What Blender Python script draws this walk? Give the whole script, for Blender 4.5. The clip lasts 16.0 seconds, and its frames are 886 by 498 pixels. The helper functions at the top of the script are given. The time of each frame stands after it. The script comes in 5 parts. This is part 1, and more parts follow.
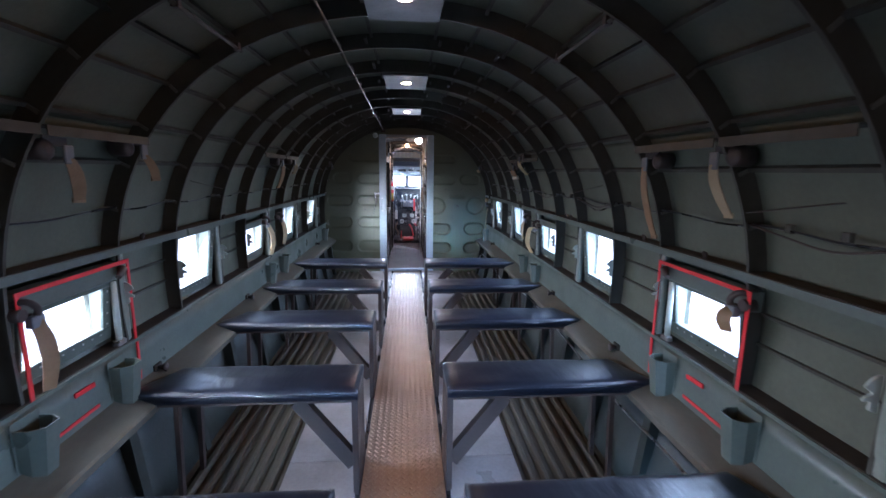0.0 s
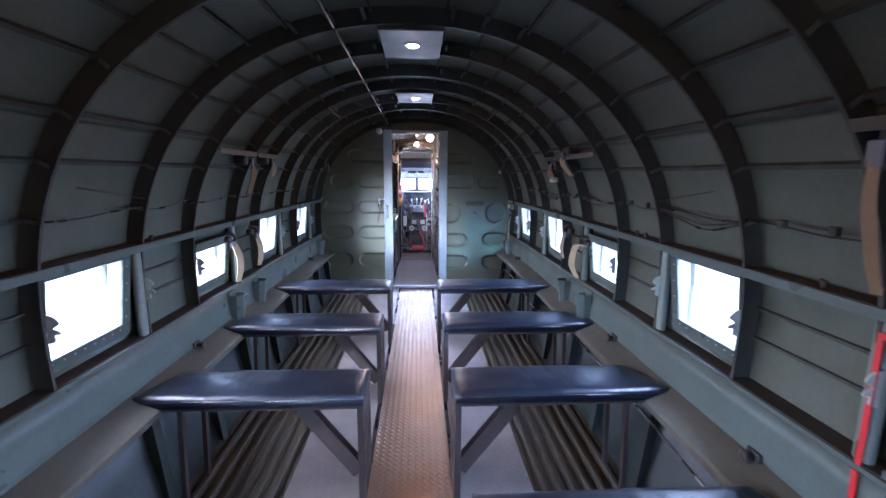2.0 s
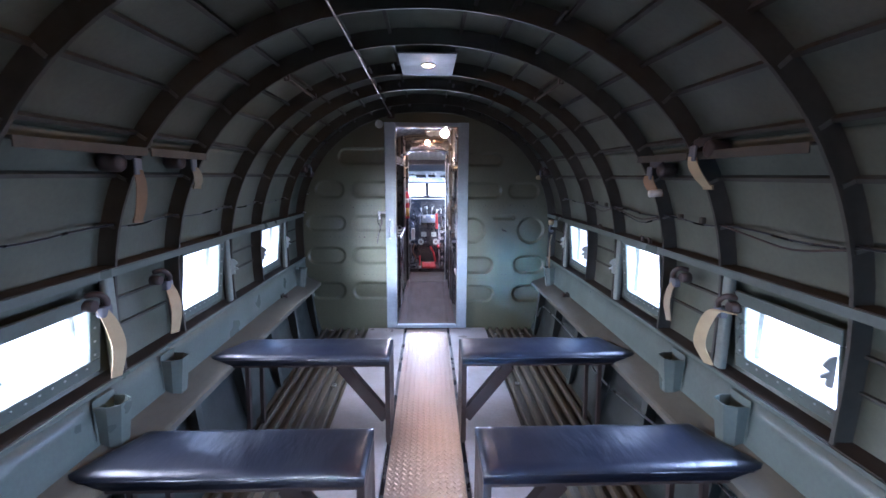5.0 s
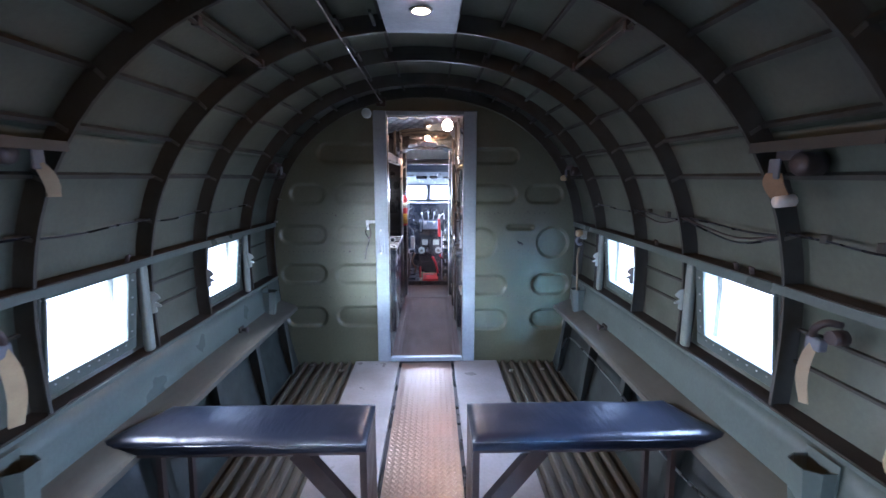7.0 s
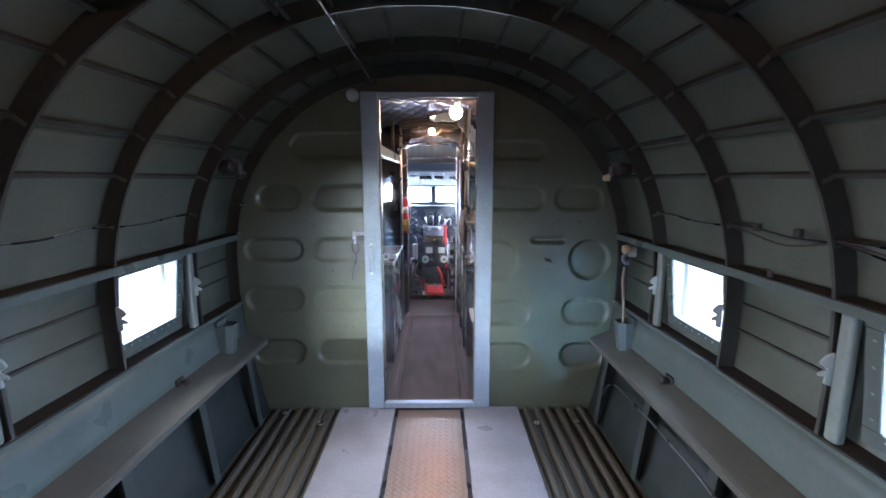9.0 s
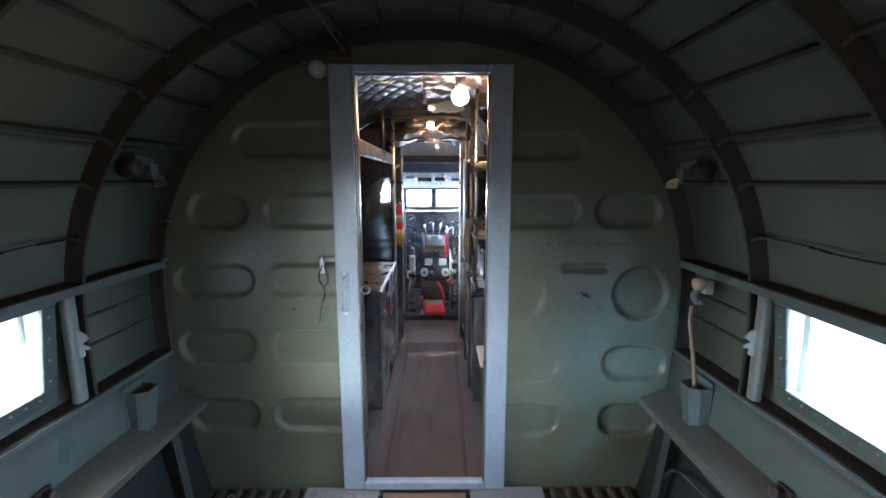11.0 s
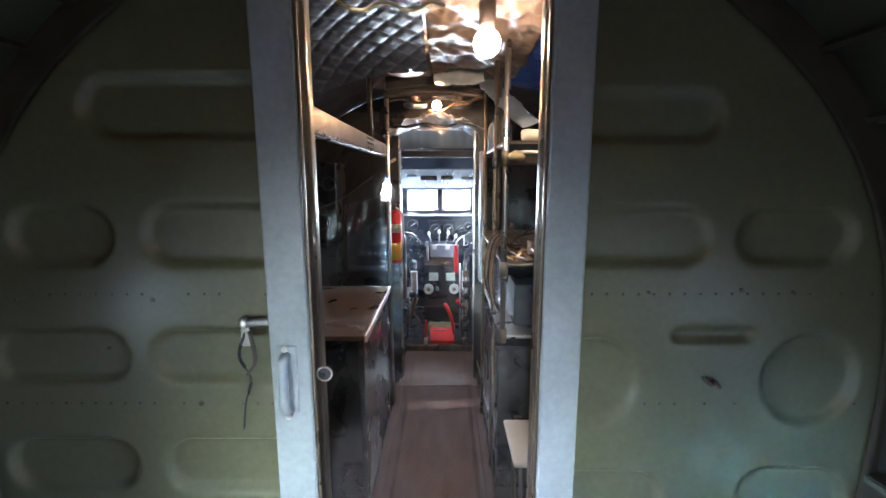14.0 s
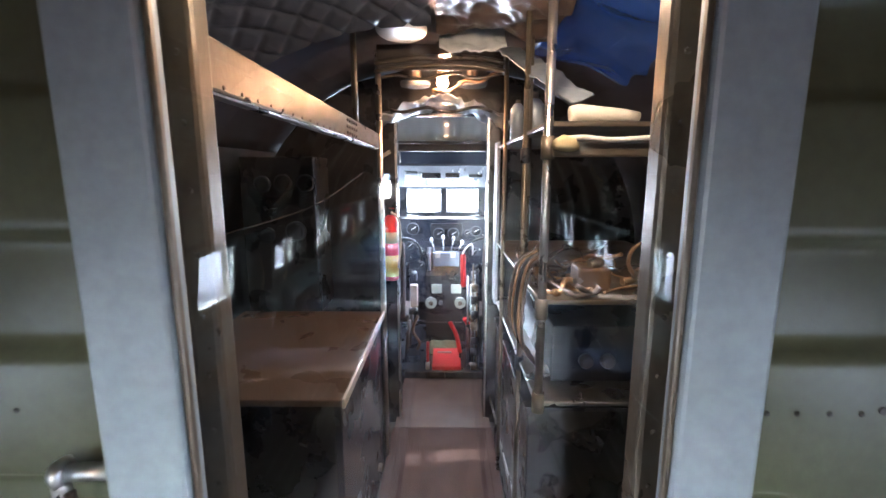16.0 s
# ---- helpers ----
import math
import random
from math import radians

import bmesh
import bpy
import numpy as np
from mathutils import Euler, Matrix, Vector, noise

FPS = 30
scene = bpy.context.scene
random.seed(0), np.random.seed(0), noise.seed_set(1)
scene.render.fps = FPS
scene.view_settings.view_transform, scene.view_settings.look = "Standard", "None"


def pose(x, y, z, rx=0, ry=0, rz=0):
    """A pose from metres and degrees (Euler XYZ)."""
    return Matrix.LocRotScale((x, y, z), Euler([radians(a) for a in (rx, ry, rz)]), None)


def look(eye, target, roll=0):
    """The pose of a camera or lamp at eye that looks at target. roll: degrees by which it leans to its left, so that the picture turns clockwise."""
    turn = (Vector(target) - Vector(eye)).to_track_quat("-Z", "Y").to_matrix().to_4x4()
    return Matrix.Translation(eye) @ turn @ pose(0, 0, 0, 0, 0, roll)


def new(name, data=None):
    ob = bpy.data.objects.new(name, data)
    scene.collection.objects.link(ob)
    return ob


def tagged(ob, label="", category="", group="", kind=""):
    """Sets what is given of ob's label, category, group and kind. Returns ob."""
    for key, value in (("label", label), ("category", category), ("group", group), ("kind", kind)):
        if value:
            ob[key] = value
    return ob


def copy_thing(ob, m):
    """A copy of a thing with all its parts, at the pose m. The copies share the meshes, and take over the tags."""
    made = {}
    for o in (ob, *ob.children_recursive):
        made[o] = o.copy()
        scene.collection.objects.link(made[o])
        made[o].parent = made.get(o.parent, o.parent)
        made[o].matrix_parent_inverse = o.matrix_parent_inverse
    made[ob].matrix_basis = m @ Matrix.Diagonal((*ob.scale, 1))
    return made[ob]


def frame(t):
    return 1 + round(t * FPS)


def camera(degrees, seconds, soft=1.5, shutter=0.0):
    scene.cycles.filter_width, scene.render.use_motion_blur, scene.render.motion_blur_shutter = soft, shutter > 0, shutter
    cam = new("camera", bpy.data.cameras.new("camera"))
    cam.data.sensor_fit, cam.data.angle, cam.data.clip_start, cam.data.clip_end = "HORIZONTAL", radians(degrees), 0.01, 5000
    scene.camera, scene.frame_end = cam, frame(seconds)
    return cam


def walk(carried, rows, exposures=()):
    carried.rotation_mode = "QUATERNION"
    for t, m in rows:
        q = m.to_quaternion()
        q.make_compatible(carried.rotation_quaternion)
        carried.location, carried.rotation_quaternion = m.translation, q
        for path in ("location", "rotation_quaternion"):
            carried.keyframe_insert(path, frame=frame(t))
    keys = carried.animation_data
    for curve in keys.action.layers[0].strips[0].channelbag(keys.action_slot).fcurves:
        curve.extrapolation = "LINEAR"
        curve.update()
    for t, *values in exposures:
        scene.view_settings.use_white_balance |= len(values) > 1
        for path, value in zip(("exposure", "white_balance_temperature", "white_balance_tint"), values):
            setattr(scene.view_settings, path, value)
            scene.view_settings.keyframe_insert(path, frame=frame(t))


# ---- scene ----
cam = camera(90.8, 16.0, shutter=0.4)
METRES, EYE, TILT, LEAN, TURN = 6.0, 1.465, -1.5, 0.0, -4.6
ROWS = [
    (0.0, 0.0, 0.0, 0.0, 0.12, -8.54, -0.77),
    (0.5, -0.0052, 0.0399, 0.0046, 0.6, -8.49, -0.73),
    (1.0, -0.0028, 0.0795, 0.0017, 0.75, -8.38, -0.61),
    (1.5, -0.0008, 0.1108, 0.0069, 1.06, -8.25, -0.49),
    (2.0, -0.0091, 0.1536, 0.0025, 1.55, -8.28, -0.48),
    (2.5, -0.0151, 0.1898, 0.0099, 1.71, -8.18, -0.47),
    (3.0, -0.0104, 0.2325, 0.007, 1.86, -8.21, -0.4),
    (3.5, -0.0122, 0.2663, 0.0133, 2.08, -8.15, -0.3),
    (4.0, -0.0234, 0.3049, 0.0114, 2.27, -8.13, -0.37),
    (6.5, -0.04, 0.4632, 0.0176, 3.16, -7.82, -0.21),
    (7.0, -0.036, 0.4994, 0.0159, 3.2, -7.81, -0.15),
    (7.5, -0.0336, 0.5271, 0.02, 3.47, -7.75, -0.1),
    (8.0, -0.0431, 0.5608, 0.0189, 3.68, -7.78, -0.16),
    (8.5, -0.0491, 0.586, 0.0229, 3.9, -7.74, -0.15),
    (9.0, -0.0444, 0.6214, 0.0183, 3.95, -7.74, -0.11),
    (11.5, -0.0525, 0.7645, 0.027, 4.46, -7.79, -0.12),
    (12.0, -0.0597, 0.7883, 0.0239, 4.66, -7.8, -0.16),
    (12.5, -0.0722, 0.8178, 0.0269, 4.71, -7.89, -0.18),
    (13.0, -0.0741, 0.8369, 0.025, 4.67, -7.81, -0.13),
    (13.5, -0.0669, 0.8693, 0.0266, 4.77, -8.0, -0.15),
    (14.0, -0.0676, 0.8873, 0.0294, 4.84, -8.01, -0.06),
    (14.5, -0.0777, 0.9154, 0.0275, 4.91, -8.1, -0.12),
    (15.0, -0.082, 0.9345, 0.0308, 4.96, -8.13, -0.12),
    (15.5, -0.0817, 0.9612, 0.0273, 4.97, -8.29, -0.16),
    (16.0, -0.08, 0.9815, 0.032, 5.05, -8.37, -0.13),
]
walk(cam, [(t, pose(0.025, 0, EYE, TILT, LEAN, TURN) @ pose(METRES * x, METRES * y, METRES * z, 90 + pitch, roll, yaw)) for t, x, y, z, yaw, pitch, roll in ROWS],
     [(0.0, 3.3, 5150, 17), (1.6, 3.65, 5000, 20), (2.5, 3.75, 5000, 24), (3.0, 3.88, 4950, 24), (3.5, 3.72, 4900, 19), (6.5, 3.98, 5250, 27), (7.2, 3.75, 4950, 18), (9.0, 3.75, 5200, 18), (12.5, 3.45, 5450, 9), (14.0, 3.85, 5600, 10), (16.0, 4.35, 5700, 14)])

# ---- world, sun, large lights ----
world = bpy.data.worlds.new("sky")
scene.world = world
world.use_nodes = True
wt = world.node_tree
sky = wt.nodes.new("ShaderNodeTexSky")
sky.sky_type, sky.sun_disc = "NISHITA", False
sky.sun_elevation, sky.sun_rotation = radians(53), radians(190)
wt.links.new(sky.outputs[0], wt.nodes["Background"].inputs[0])
wt.nodes["Background"].inputs[1].default_value = 0.15
sun = new("sun", bpy.data.lights.new("sun", "SUN"))
sun.data.energy, sun.data.angle, sun.data.color = 3.0, radians(2), (1, 0.95, 0.88)
sun.matrix_world = look((-1.5, -9, 12), (0, 0, 0))

WINDOW_WATTS, LEFT_GAIN, DOOR_WATTS, SHIELD_WATTS = 0.9, 1.05, 3.2, 2.4
GLARE_WATTS, BLUE_WATTS = 0.5, 0.42
WINDOW_FALL, WINDOW_SPREAD = 30, 100


def area_lamp(name, eye, target, w, h, watts, color=(0.88, 0.94, 1.0), spread=180):
    ob = new(name, bpy.data.lights.new(name, "AREA"))
    ob.data.shape, ob.data.size, ob.data.size_y = "RECTANGLE", w, h
    ob.data.energy, ob.data.color, ob.data.spread = watts, color, radians(spread)
    ob.matrix_world = look(eye, target)
    return ob


# ---- materials ----
def nodes_of(name):
    m = bpy.data.materials.new(name)
    m.use_nodes = True
    return m, m.node_tree, m.node_tree.nodes["Principled BSDF"]


def surface(name, base, worn=None, rough=0.5, metal=0.0, scale=6.0, grain=60.0, bump=0.1, amount=0.5, vary=0.0, stretch=(1, 1, 1), coat=0.0, band=(0.32, 0.78), detail=4.0, rv=0.1):
    """A painted, metal or cloth surface: base colour with worn patches at two scales, roughness that varies and fine relief."""
    m, t, b = nodes_of(name)
    L, N = t.links.new, t.nodes.new
    co, mp = N("ShaderNodeTexCoord"), N("ShaderNodeMapping")
    mp.inputs["Scale"].default_value = stretch
    L(co.outputs["Object"], mp.inputs[0])
    big, fine = N("ShaderNodeTexNoise"), N("ShaderNodeTexNoise")
    for n, s, d in ((big, scale, detail), (fine, grain, 3.0)):
        n.inputs["Scale"].default_value, n.inputs["Detail"].default_value = s, d
        L(mp.outputs[0], n.inputs["Vector"])
    worn = worn or tuple(c * 0.6 for c in base)
    ramp = N("ShaderNodeMapRange")
    ramp.inputs["From Min"].default_value, ramp.inputs["From Max"].default_value = band
    ramp.inputs["To Max"].default_value = amount
    L(big.outputs[0], ramp.inputs[0])
    mix = N("ShaderNodeMix")
    mix.data_type = "RGBA"
    mix.inputs["A"].default_value, mix.inputs["B"].default_value = (*base, 1), (*worn, 1)
    L(ramp.outputs[0], mix.inputs["Factor"])
    spot = N("ShaderNodeMapRange")
    spot.inputs["From Min"].default_value, spot.inputs["From Max"].default_value = 0.3, 0.7
    spot.inputs["To Min"].default_value, spot.inputs["To Max"].default_value = 0.92, 1.07
    L(fine.outputs[0], spot.inputs[0])
    mul = N("ShaderNodeMix")
    mul.data_type, mul.blend_type = "RGBA", "MULTIPLY"
    mul.inputs["Factor"].default_value = 1.0
    L(mix.outputs["Result"], mul.inputs["A"])
    L(spot.outputs[0], mul.inputs["B"])
    last = mul.outputs["Result"]
    if vary:
        info, rng, hsv = N("ShaderNodeObjectInfo"), N("ShaderNodeMapRange"), N("ShaderNodeHueSaturation")
        rng.inputs["To Min"].default_value, rng.inputs["To Max"].default_value = 1 - vary, 1 + vary
        L(info.outputs["Random"], rng.inputs[0])
        L(rng.outputs[0], hsv.inputs["Value"])
        L(last, hsv.inputs["Color"])
        last = hsv.outputs[0]
    L(last, b.inputs["Base Color"])
    rr = N("ShaderNodeMapRange")
    rr.inputs["From Min"].default_value, rr.inputs["From Max"].default_value = 0.3, 0.7
    rr.inputs["To Min"].default_value, rr.inputs["To Max"].default_value = max(rough - rv, 0.03), min(rough + rv, 1)
    L(big.outputs[0], rr.inputs[0])
    L(rr.outputs[0], b.inputs["Roughness"])
    b.inputs["Metallic"].default_value = metal
    b.inputs["Coat Weight"].default_value = coat
    if bump:
        bp = N("ShaderNodeBump")
        bp.inputs["Strength"].default_value, bp.inputs["Distance"].default_value = bump, 0.01
        L(fine.outputs[0], bp.inputs["Height"])
        L(bp.outputs[0], b.inputs["Normal"])
    return m


def glowing(name, color, strength):
    m, t, b = nodes_of(name)
    b.inputs["Base Color"].default_value = (*color, 1)
    b.inputs["Emission Color"].default_value = (*color, 1)
    b.inputs["Emission Strength"].default_value = strength
    return m


def clear_glass(name, tint=(0.96, 0.97, 0.97), gloss=0.02):
    """Thin clear sheet: see-through, with gloss that grows at a slant."""
    m = bpy.data.materials.new(name)
    m.use_nodes = True
    t = m.node_tree
    t.nodes.remove(t.nodes["Principled BSDF"])
    L, N = t.links.new, t.nodes.new
    tr, gl, lw, mx = N("ShaderNodeBsdfTransparent"), N("ShaderNodeBsdfGlossy"), N("ShaderNodeLayerWeight"), N("ShaderNodeMixShader")
    tr.inputs[0].default_value = (*tint, 1)
    gl.inputs["Roughness"].default_value = gloss
    lw.inputs["Blend"].default_value = 0.5
    pw, mu = N("ShaderNodeMath"), N("ShaderNodeMath")
    pw.operation, mu.operation = "POWER", "MULTIPLY_ADD"
    pw.inputs[1].default_value, mu.inputs[1].default_value, mu.inputs[2].default_value = 5.0, 0.88, 0.062
    L(lw.outputs["Facing"], pw.inputs[0])
    L(pw.outputs[0], mu.inputs[0])
    L(mu.outputs[0], mx.inputs[0])
    L(tr.outputs[0], mx.inputs[1])
    L(gl.outputs[0], mx.inputs[2])
    L(mx.outputs[0], t.nodes["Material Output"].inputs[0])
    return m


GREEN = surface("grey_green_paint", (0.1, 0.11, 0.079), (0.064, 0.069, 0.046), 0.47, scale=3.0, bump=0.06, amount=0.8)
# Darker than GREEN: the ribs' shade is in the colour, with brownish wear.
GREEN_SHADED = surface("grey_green_shaded_paint", (0.046, 0.045, 0.034), (0.032, 0.028, 0.021), 0.6, scale=9.0, bump=0.05, amount=0.9)
LOWER = surface("pale_grey_green_paint", (0.095, 0.117, 0.1), (0.066, 0.078, 0.063), 0.36, scale=4.0, bump=0.05, amount=0.7)
OLIVE = surface("olive_green_paint", (0.105, 0.112, 0.07), (0.07, 0.076, 0.048), 0.36, scale=3.5, bump=0.06, amount=0.45, rv=0.05)
FRAME = surface("blue_grey_door_paint", (0.27, 0.315, 0.355), (0.2, 0.235, 0.26), 0.36, scale=5.0, bump=0.05, amount=0.6)
VINYL = surface("black_vinyl", (0.005, 0.007, 0.014), (0.009, 0.011, 0.019), 0.33, scale=5.0, grain=34, bump=0.3, stretch=(1, 0.3, 1), amount=0.6, vary=0.15, detail=1.0, rv=0.04)
VINYL.node_tree.nodes["Principled BSDF"].inputs["Specular IOR Level"].default_value = 0.6
BROWN = surface("dark_brown_steel", (0.042, 0.03, 0.026), (0.062, 0.042, 0.034), 0.48, scale=10, bump=0.08)
TREAD = surface("worn_tread_plate", (0.31, 0.245, 0.2), (0.2, 0.145, 0.11), 0.32, metal=0.9, scale=5.0, grain=90, bump=0.0, amount=0.25, detail=1.0, rv=0.03)
BOARD = surface("pale_grey_floor_board", (0.24, 0.22, 0.215), (0.15, 0.13, 0.12), 0.36, scale=4.0, bump=0.08, amount=0.8)
CORR = surface("dirty_corrugated_alloy", (0.085, 0.075, 0.05), (0.035, 0.026, 0.018), 0.5, metal=0.1, scale=5.0, grain=50, bump=0.12, amount=0.9, stretch=(1, 0.25, 1))
DUST = surface("dark_dirt_over_paint", (0.034, 0.028, 0.02), (0.022, 0.018, 0.013), 0.8, scale=5.0, bump=0.08, amount=0.9)
LEDGE = surface("dusty_ledge_paint", (0.088, 0.086, 0.066), (0.06, 0.053, 0.038), 0.55, scale=5.0, bump=0.08, amount=0.9, stretch=(1, 0.4, 1))
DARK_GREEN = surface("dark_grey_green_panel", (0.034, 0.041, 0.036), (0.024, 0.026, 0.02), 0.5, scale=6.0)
# Column paint lightened: the window light on the columns is in the colour.
COLUMN_LIT = surface("window_lit_column_paint", (0.2, 0.225, 0.19), (0.14, 0.155, 0.13), 0.4, scale=12)
CLIP_PAINT = surface("worn_clip_paint", (0.13, 0.13, 0.105), (0.08, 0.075, 0.06), 0.5, scale=20)
LIGHT_PLATE = surface("pale_bracket_paint", (0.42, 0.46, 0.42), (0.3, 0.32, 0.28), 0.4, scale=15)
ALLOY = surface("bare_alloy", (0.55, 0.55, 0.55), (0.35, 0.33, 0.3), 0.32, metal=1.0, scale=12)
BRONZE = surface("bronze_anodised_metal", (0.17, 0.143, 0.112), (0.1, 0.083, 0.064), 0.35, metal=0.6, scale=8, grain=120)
RED = surface("red_paint", (0.6, 0.025, 0.03), (0.4, 0.02, 0.02), 0.4, scale=12)
TAN = surface("tan_leather", (0.24, 0.145, 0.07), (0.13, 0.08, 0.04), 0.6, scale=14, grain=200, bump=0.2)
CREAM = surface("cream_webbing", (0.42, 0.33, 0.18), (0.27, 0.2, 0.11), 0.7, scale=14, grain=300, bump=0.2)
WEBBING = surface("dull_webbing", (0.33, 0.26, 0.16), (0.2, 0.15, 0.09), 0.75, scale=14, grain=300, bump=0.2)
LAMP_PLATE = surface("grey_lamp_plate", (0.13, 0.14, 0.155), (0.095, 0.1, 0.11), 0.62, scale=8)
BULB = glowing("warm_bulb", (1.0, 0.5, 0.22), 48)
SKY_GLOW = glowing("daylit_sky", (0.92, 0.96, 1.0), 0.42)
HAZE_GLOW = glowing("bright_hazy_ground", (0.97, 0.98, 1.0), 0.12)
LAMP_GLOBE = glowing("warm_globe", (1.0, 0.7, 0.42), 24)
BLACK = surface("black_paint", (0.012, 0.013, 0.017), (0.03, 0.03, 0.035), 0.3, scale=7, bump=0.05)
NAVY = surface("navy_panel_paint", (0.022, 0.026, 0.038), (0.045, 0.045, 0.055), 0.28, scale=5, bump=0.04)
TABLE = surface("worn_table_top", (0.085, 0.064, 0.052), (0.17, 0.15, 0.14), 0.33, scale=5, grain=140, bump=0.08, amount=0.6, band=(0.4, 0.85))
CORRIDOR = surface("worn_brown_lino", (0.1, 0.064, 0.054), (0.06, 0.037, 0.031), 0.7, scale=7, bump=0.08, amount=0.8, stretch=(2, 0.5, 1), band=(0.35, 0.7))
CORRIDOR.node_tree.nodes["Principled BSDF"].inputs["Specular IOR Level"].default_value = 0.12
MAT = surface("tan_rubber_mat", (0.15, 0.11, 0.088), (0.085, 0.06, 0.05), 0.7, scale=9, bump=0.15)
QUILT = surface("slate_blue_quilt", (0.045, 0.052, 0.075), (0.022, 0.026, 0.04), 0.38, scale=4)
SHEET = surface("silver_plastic_sheet", (0.3, 0.34, 0.4), (0.18, 0.21, 0.27), 0.36, scale=9, metal=0.1)
SILVER = surface("white_plastic_film", (0.68, 0.7, 0.73), (0.5, 0.52, 0.55), 0.2, scale=6)
FILM = surface("brownish_plastic_film", (0.12, 0.082, 0.064), (0.06, 0.04, 0.032), 0.4, scale=7)
# Cream padding, its colour lightened for the windshield's bloom over it.
PAD = surface("hazed_cream_padding", (0.72, 0.69, 0.61), (0.58, 0.54, 0.45), 0.6, scale=10)
BLUE = surface("blue_tarpaulin", (0.03, 0.08, 0.3), (0.02, 0.045, 0.16), 0.16, scale=6)
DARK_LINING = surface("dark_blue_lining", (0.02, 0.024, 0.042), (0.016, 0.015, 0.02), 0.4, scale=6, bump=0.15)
YELLOW = surface("yellow_label", (0.6, 0.38, 0.04), (0.5, 0.3, 0.04), 0.5, scale=20)
WHITE = surface("white_enamel", (0.7, 0.7, 0.68), (0.55, 0.54, 0.5), 0.35, scale=10)
COPPER = surface("copper_wiring", (0.2, 0.125, 0.07), (0.09, 0.055, 0.035), 0.42, metal=0.3, scale=20)
PAPER = surface("pale_paper", (0.6, 0.58, 0.52), (0.5, 0.47, 0.4), 0.8, scale=15)
GLASS = clear_glass("clear_perspex")
CONCRETE = surface("apron_concrete", (0.17, 0.165, 0.155), (0.13, 0.125, 0.115), 0.8, scale=0.6, grain=6)


# ---- building tools ----
def finish(name, bm, mat, parent=None, label="", smooth=False):
    bmesh.ops.recalc_face_normals(bm, faces=bm.faces)
    if smooth:
        for f in bm.faces:
            f.smooth = True
    me = bpy.data.meshes.new(name)
    bm.to_mesh(me)
    bm.free()
    me.materials.append(mat)
    ob = new(name, me)
    if parent:
        ob.parent = parent
        ob.matrix_parent_inverse = parent.matrix_basis.inverted()
    return tagged(ob, label)


def part(name, bm, mat, parent, label="", smooth=False):
    return finish(name, bm, mat, parent, label, smooth)


def structure(name, bm, mat, label, category, smooth=False, group=""):
    return tagged(finish(name, bm, mat, None, "", smooth), label, category, group, "structure")


def thing(name, x, y, z, label, category, group=""):
    ob = new(name)
    ob.empty_display_size = 0.05
    ob.matrix_basis = pose(x, y, z)
    return tagged(ob, label, category, group)


def add_box(bm, x0, x1, y0, y1, z0, z1, bevel=0.0, seg=2):
    r = bmesh.ops.create_cube(bm, size=1, matrix=Matrix.Translation(((x0 + x1) / 2, (y0 + y1) / 2, (z0 + z1) / 2)) @ Matrix.Diagonal((abs(x1 - x0), abs(y1 - y0), abs(z1 - z0), 1)))
    if bevel:
        es = list({e for v in r["verts"] for e in v.link_edges})
        bmesh.ops.bevel(bm, geom=es, offset=bevel, segments=seg, affect="EDGES", profile=0.5)
    return bm


def box(x0, x1, y0, y1, z0, z1, bevel=0.0, seg=2):
    return add_box(bmesh.new(), x0, x1, y0, y1, z0, z1, bevel, seg)


def add_tube(bm, pts, r, seg=8, cap=True):
    """A round bar along a line of points."""
    pts = [Vector(p) for p in pts]
    rings, side = [], None
    for i, p in enumerate(pts):
        d = (pts[min(i + 1, len(pts) - 1)] - pts[max(i - 1, 0)]).normalized()
        if side is None:
            side = d.orthogonal().normalized()
        side = (side - d * side.dot(d)).normalized()
        up = d.cross(side)
        rr = r[i] if isinstance(r, (list, tuple)) else r
        rings.append([bm.verts.new(p + (side * math.cos(a) + up * math.sin(a)) * rr) for a in [2 * math.pi * k / seg for k in range(seg)]])
    for a, b in zip(rings, rings[1:]):
        for k in range(seg):
            f = bm.faces.new((a[k], a[(k + 1) % seg], b[(k + 1) % seg], b[k]))
            f.smooth = True
    if cap:
        bm.faces.new(rings[0][::-1])
        bm.faces.new(rings[-1])
    return bm


def tube(pts, r, seg=8):
    return add_tube(bmesh.new(), pts, r, seg)


def curve_pts(pts, n=8):
    """Smooth line through points (Catmull-Rom)."""
    p = [Vector(q) for q in pts]
    p = [p[0] * 2 - p[1]] + p + [p[-1] * 2 - p[-2]]
    out = []
    for i in range(1, len(p) - 2):
        for k in range(n):
            t = k / n
            out.append(0.5 * (2 * p[i] + (p[i + 1] - p[i - 1]) * t + (2 * p[i - 1] - 5 * p[i] + 4 * p[i + 1] - p[i + 2]) * t * t + (3 * p[i] - p[i - 1] - 3 * p[i + 1] + p[i + 2]) * t ** 3))
    return out + [p[-2]]


def add_bar(bm, a, b, across, w, h):
    """A flat bar from a to b, w wide along across, h thick."""
    a, b, s = Vector(a), Vector(b), Vector(across).normalized()
    u = (b - a).normalized().cross(s).normalized()
    vs = [[bm.verts.new(q + s * (w / 2 * i) + u * (h / 2 * j)) for i, j in ((-1, -1), (1, -1), (1, 1), (-1, 1))] for q in (a, b)]
    for k in range(4):
        bm.faces.new((vs[0][k], vs[0][(k + 1) % 4], vs[1][(k + 1) % 4], vs[1][k]))
    bm.faces.new(vs[0][::-1])
    bm.faces.new(vs[1])
    return bm


def bar(a, b, across, w, h):
    return add_bar(bmesh.new(), a, b, across, w, h)


